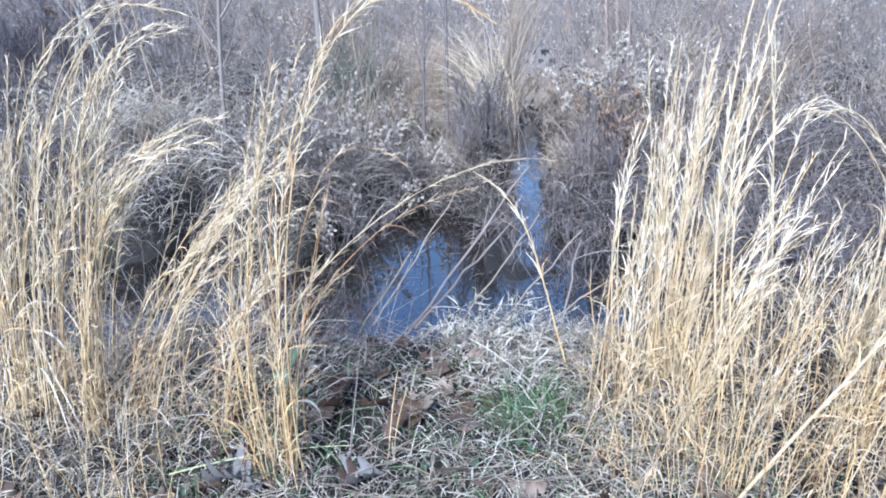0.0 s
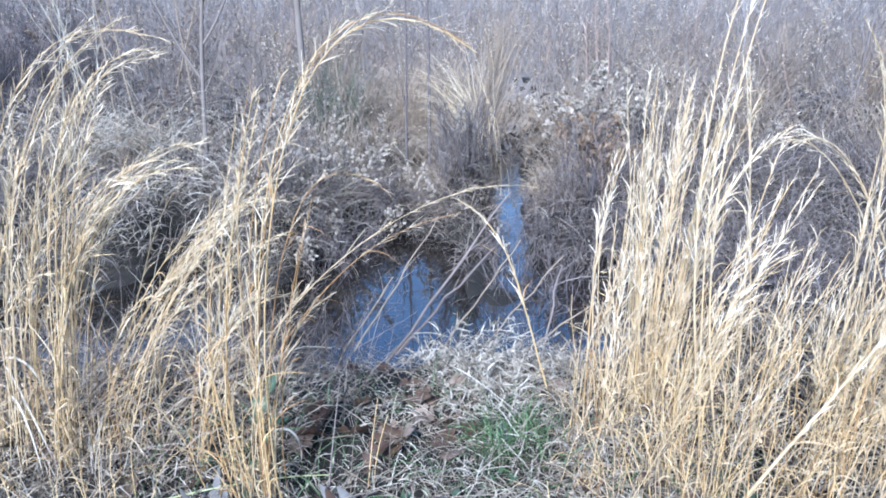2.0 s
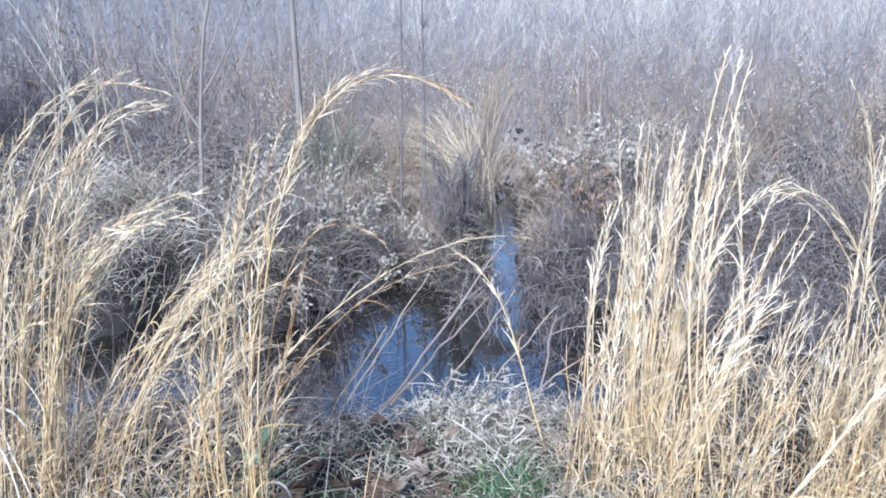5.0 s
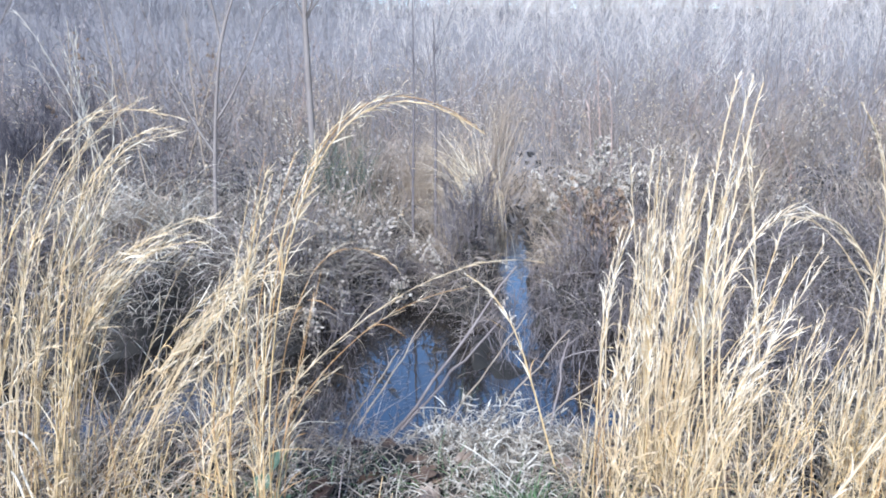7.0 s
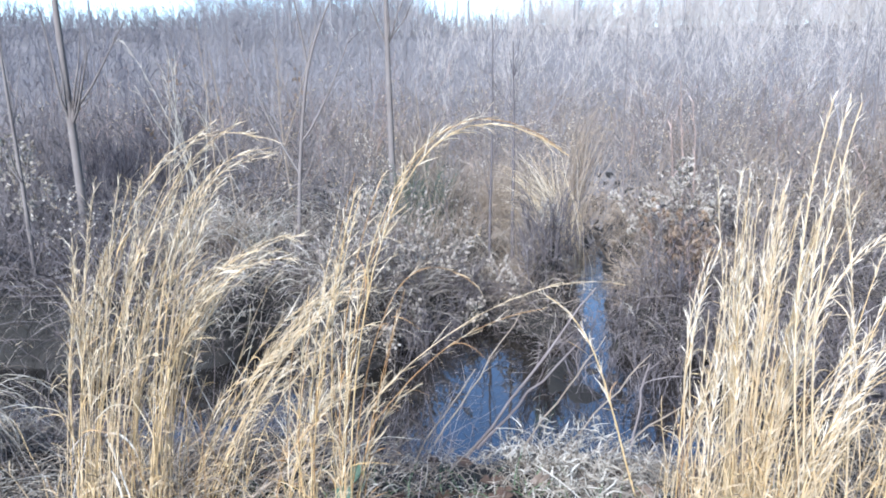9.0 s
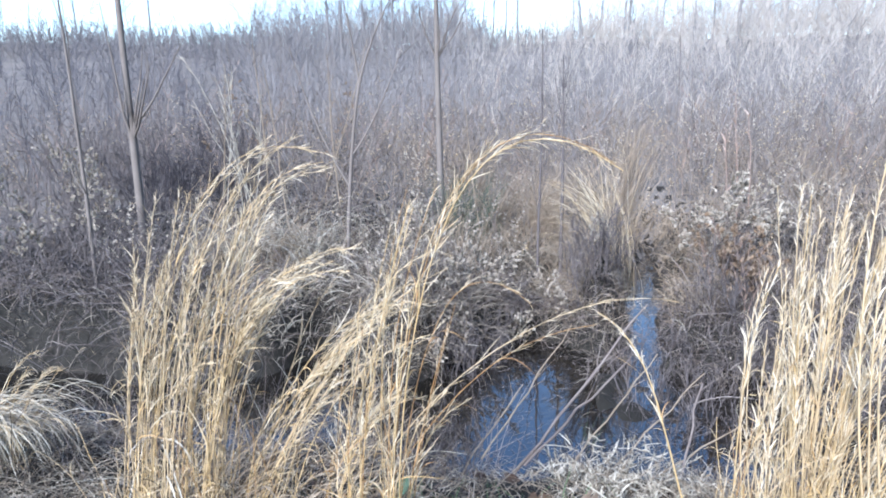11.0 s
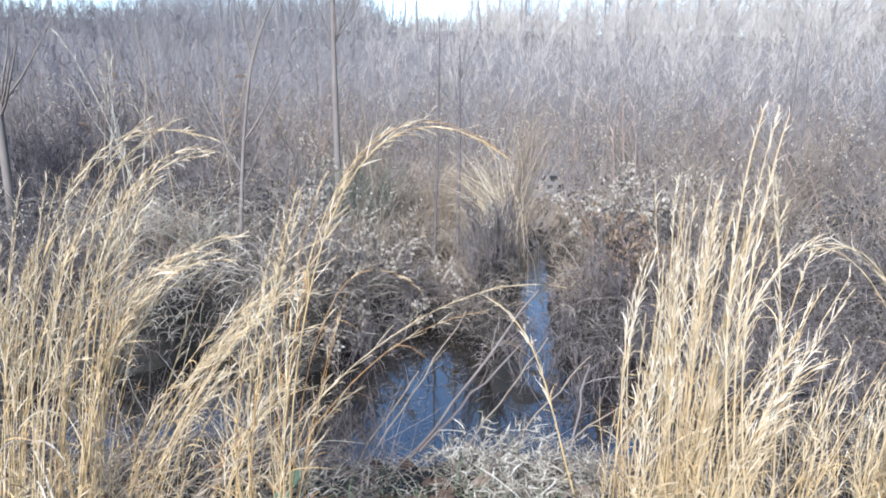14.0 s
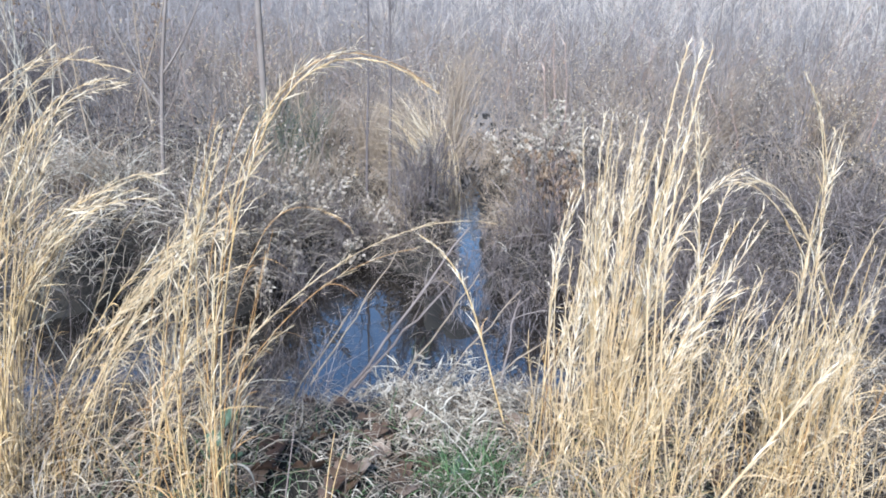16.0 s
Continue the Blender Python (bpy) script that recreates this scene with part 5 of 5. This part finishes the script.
def tree(name, where, h, r, split, label, mat=BARK, lean=(0, 0), wander=0.06, group="", category="tree"):
    out = {}
    grow(np.zeros(3), unit(np.array([lean[0], lean[1], 1.0])), h, r, 0, out, wander, split)
    c = thing(name, where, label, category, group)
    part("trunk", make_mesh("trunk", limb_chunks(out[0], 8), mat), c)
    for limb in out.get(1, []):
        part("branch", make_mesh("branch", limb_chunks([limb], 5), mat), c)
    fine = [l for lv in out if lv >= 2 for l in out[lv]]
    if fine:
        part("twig_spray", make_mesh("twig_spray", limb_chunks(fine, 3), mat), c, "", "stuff")
    return c


SAP = "slender bare grey sapling in the thicket"
tree("sapling", g(-4.02, 6.1, -0.05), 4.4, 0.046, [14, 7], SAP, PALEBARK, lean=(0.02, 0), wander=0.03, category="sapling", group="saplings")
tree("sapling", g(-3.75, 4.95, -0.05), 3.0, 0.019, [7, 4], SAP, PALEBARK, lean=(0.03, 0), wander=0.03, category="sapling", group="saplings")
forked = thing("sapling", g(-1.80, 5.65, -0.05), "slender bare forked sapling above the far bank", "sapling", "saplings")
part("trunk", make_mesh("trunk", [tubes(bezier((0, 0, 0), (0.02, 0, 0.7), (0.10, 0, 1.4), (0.18, 0, 1.75), 12), taper(1, 12, 0.020, 0.011), 8)], PALEBARK), forked)
for p0_, p1_, p2_, p3_, r_ in [((0.175, 0, 1.70), (0.22, 0, 1.90), (0.30, 0.05, 2.10), (0.46, 0.05, 2.40), 0.012), ((0.17, 0, 1.66), (0.15, 0, 1.9), (0.10, -0.05, 2.2), (0.05, -0.05, 2.5), 0.010),
                               ((0.08, 0, 1.10), (0.22, 0, 1.25), (0.38, 0.05, 1.6), (0.52, 0.05, 1.95), 0.011), ((0.04, 0, 0.85), (-0.12, 0, 1.1), (-0.30, 0, 1.5), (-0.42, 0, 2.0), 0.012),
                               ((0.10, 0, 1.30), (-0.02, 0, 1.45), (-0.10, 0, 1.7), (-0.14, 0.1, 2.0), 0.007), ((0.03, 0, 0.70), (0.14, 0, 0.85), (0.24, 0, 1.1), (0.30, 0, 1.35), 0.007)]:
    limb = bezier(p0_, p1_, p2_, p3_, 9)
    br_ = part("branch", make_mesh("branch", [tubes(limb, taper(1, 9, r_, r_ * 0.3), 6)], PALEBARK), forked)
    tp, tt2, _ = along(limb, 7, 0.3, 1.0)
    part("twig_spray", make_mesh("twig_spray", [tubes(shoots(tp, tt2, rng.uniform(0.08, 0.3, 7), 0.5, 5, 0.3), taper(7, 5, r_ * 0.35, 0.001), 3)], PALEBARK), br_, "", "stuff")
tree("sapling", g(-1.33, 8.0, -0.05), 4.6, 0.044, [9, 5], SAP, PALEBARK, lean=(-0.03, 0), wander=0.03, category="sapling", group="saplings")
tree("sapling", g(0.06, 6.55, -0.05), 2.2, 0.022, [9, 6, 3], "slender dark bare sapling at the water's edge", DARKWEED, lean=(0.0, 0), wander=0.03, category="sapling", group="saplings")
tree("sapling", g(-0.16, 6.5, -0.05), 2.4, 0.016, [9, 5], "slender dark bare sapling at the water's edge", DARKWEED, lean=(-0.02, 0), wander=0.04, category="sapling", group="saplings")
for i in range(34):
    a, rr = radians(rng.uniform(-46, 42)), rng.uniform(8.5, 15)
    tree("sapling", g(rr * math.sin(a), rr * math.cos(a), -0.05), rng.uniform(1.5, 2.6), rng.uniform(0.008, 0.016), [8, 5],
         SAP, BRUSH, (rng.normal(0, 0.05), 0), 0.05, category="sapling", group="saplings")

for x_, y_, h_ in [(-2.55, 6.3, 1.9), (-2.95, 6.7, 2.2), (-3.5, 6.6, 2.0), (-2.2, 7.0, 2.0), (-2.75, 7.4, 2.3), (-0.75, 7.2, 1.7)]:
    tree("shrub", g(x_, y_, -0.05), h_, 0.011, [11, 6], "pale bare arching shrub in the thicket", TAN, (rng.normal(0, 0.15), 0), 0.09, "shrubs in the thicket", "shrub")

# pale leaning reed stalks
def reed(foot, tip, r, mat, label, bend=0.06, leaves=6):
    f, t_ = np.array(foot, float), np.array(tip, float)
    c = thing("reed_stalk", foot, label, "reed", "reed stalks in the thicket")
    mid = (t_ - f) * 0.5 + np.array([rng.normal(0, bend), 0, 0.03])
    path = bezier((0, 0, 0), mid * 0.7, mid * 1.35, t_ - f, 9) + rng.normal(0, 0.006, (1, 9, 3)) * np.linspace(0, 1, 9)[None, :, None]
    part("stem", make_mesh("stem", [tubes(path, taper(1, 9, r, r * 0.45), 5)], mat), c)
    if leaves:
        pp, tt_, _ = along(path, leaves, 0.4, 1.0)
        part("foliage", make_mesh("foliage", [ribbons(shoots(pp, tt_, 0.12, 0.4, 4, 0.5, 0.3), blade(leaves, 4, 0.009))], mat), c, "", "stuff")


PALE_REED = "pale bleached leaning reed stalk in the thicket"
for i in range(9):
    reed((-3.25 + rng.normal(0, 0.25), 7.0 + rng.normal(0, 0.2), float(height(-3.25, 7.0)) - 0.02), (rng.uniform(-4.15, -2.95), 7.1, rng.uniform(1.2, 2.15)), 0.0065, BLEACH, PALE_REED, 0.07, 16)
for x0, x1, z1 in [(1.78, 1.67, 1.55), (1.86, 1.80, 1.35), (1.70, 1.62, 1.20)]:
    reed((x0, 7.0, float(height(x0, 7.0)) - 0.02), (x1, 7.05, z1), 0.006, RUST, "thin rusty upright dead stalk in the thicket", 0.03)

# dark weeds in the near edge of the pool, withered weeds on its lip, arching grass on the far bank
for x_, y_, h_ in [(-0.62, 3.02, 0.42), (-0.50, 3.08, 0.40), (-0.74, 3.10, 0.46), (-0.90, 3.05, 0.45), (-0.40, 2.98, 0.34), (-0.58, 3.22, 0.40), (-1.10, 3.10, 0.45), (-0.82, 3.28, 0.45)]:
    dead_weed(x_, y_, h_, 4, 12, 0.34, 0, mat=DARKWEED, label="dark dead branching weed at the edge of the pool", spread=0.8)
for x_, y_, h_ in [(0.20, 2.74, 0.36), (0.31, 2.70, 0.34), (0.41, 2.66, 0.30), (0.26, 2.62, 0.30), (0.50, 2.68, 0.26)]:
    withered(x_, y_, 120, h_)
for x_, y_, n_, mat_ in [(-2.75, 5.45, 150, BLEACH), (-2.42, 5.5, 150, TAN), (-2.15, 5.6, 140, BLEACH), (-2.95, 5.7, 110, TAN)]:
    tussock(x_, y_, n_, (0.55, 1.15), (0.0, 0.35), (1.2, 2.8), mat_, "pale arching grass tussock on the far bank", (0.003, 0.006), 0.10, k=10)
tussock(0.56, 6.62, 210, (0.9, 1.9), (0.0, 0.12), (0.1, 0.8), TAN, "tall tan grass tussock beside the channel", (0.003, 0.006), 0.06, az=0.2, k=10)
for x_, y_, h_ in [(-4.05, 7.9, 1.6), (-3.85, 8.0, 2.2), (-2.56, 8.0, 1.75), (-3.39, 8.0, 1.8)]:
    dead_weed(x_, y_, h_, 2, 12, 0.16, 5, (0.020, 0.045), BRUSH, ORANGE, "tall dead weed with shrivelled rusty leaves at its top", heads="foliage", lo=0.6)

strand_field("channel_stems", 170, (0.62, 1.15), (5.2, 8.0), (0.10, 0.40), (0.1, 1.0), (0.0, 0.9), (0.003, 0.006), DARKWEED,
             "thin dark dead stems standing in the side channel", "dead stems")

FAR = "bare grey tree beyond the field"
protos = [tree("bare_tree", (0, -60 - 8 * i, -0.3), rng.uniform(6.5, 9.0), rng.uniform(0.06, 0.09), [14, 6, 3], FAR, HAZEBARK, (rng.normal(0, 0.05), 0), 0.06, "far trees") for i in range(5)]
first = True
for i in range(62):
    a, rr = radians(-46 + 5 * i if i < 4 else -22 + i if i < 20 else 1 + 51 * (i - 20 + rng.uniform(-0.4, 0.4)) / 42), rng.uniform(30, 50)
    src = protos[i % 5]
    sc = rng.uniform(0.5, 0.9)
    m = Matrix.Translation(g(rr * math.sin(a), rr * math.cos(a), -0.1)) @ Matrix.Rotation(rng.uniform(0, 6.28), 4, "Z")
    ob = src if i < 5 else copy_thing(src, m)
    ob.matrix_basis = m @ Matrix.Scale(sc, 4)


def sky_line(az):
    """Elevation in degrees to which the far brush stands: lower at the gaps where the sky shows."""
    e = 5.0 + 2.3 * smooth01((az + 28) / 11) * smooth01((-4.5 - az) / 3) + 1.7 * smooth01((az - 0.5) / 2.5) + 1.4 * smooth01((az - 10) / 5)
    return e + 0.3 * np.sin(0.5 * az + 0.5) + 0.25 * np.sin(1.3 * az) + 0.2 * np.sin(2.9 * az)


# Colour changes with bearing: haze lightens it, most on the right.
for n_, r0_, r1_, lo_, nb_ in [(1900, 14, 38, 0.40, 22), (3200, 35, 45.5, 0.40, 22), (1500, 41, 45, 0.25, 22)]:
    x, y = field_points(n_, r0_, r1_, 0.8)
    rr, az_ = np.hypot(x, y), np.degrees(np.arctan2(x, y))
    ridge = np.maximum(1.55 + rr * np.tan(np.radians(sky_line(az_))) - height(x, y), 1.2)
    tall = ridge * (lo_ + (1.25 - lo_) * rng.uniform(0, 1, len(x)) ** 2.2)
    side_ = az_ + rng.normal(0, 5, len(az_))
    for mat_, ok in ((FARDARK, (side_ < -25) & (rr < 33)), (HAZEBARK, (side_ < -4) & ((side_ >= -25) | (rr >= 33))), (HAZEPALE, side_ >= -4)):
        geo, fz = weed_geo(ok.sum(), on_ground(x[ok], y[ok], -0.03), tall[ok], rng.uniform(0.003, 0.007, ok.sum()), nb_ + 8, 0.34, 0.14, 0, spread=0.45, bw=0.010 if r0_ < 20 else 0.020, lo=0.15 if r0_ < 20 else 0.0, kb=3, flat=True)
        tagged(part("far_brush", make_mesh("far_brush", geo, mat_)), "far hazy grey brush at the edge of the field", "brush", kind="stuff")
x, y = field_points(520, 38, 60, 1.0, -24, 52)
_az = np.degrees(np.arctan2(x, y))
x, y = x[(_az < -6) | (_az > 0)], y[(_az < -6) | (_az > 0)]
# These saplings wear the same haze-lightened colour.
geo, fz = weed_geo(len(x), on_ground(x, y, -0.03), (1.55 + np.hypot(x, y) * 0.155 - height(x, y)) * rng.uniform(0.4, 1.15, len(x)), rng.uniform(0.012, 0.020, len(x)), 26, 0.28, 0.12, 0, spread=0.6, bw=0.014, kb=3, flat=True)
tagged(part("far_saplings", make_mesh("far_saplings", geo, HAZEPALE)), "far hazy thin bare saplings against the sky", "brush", kind="stuff")
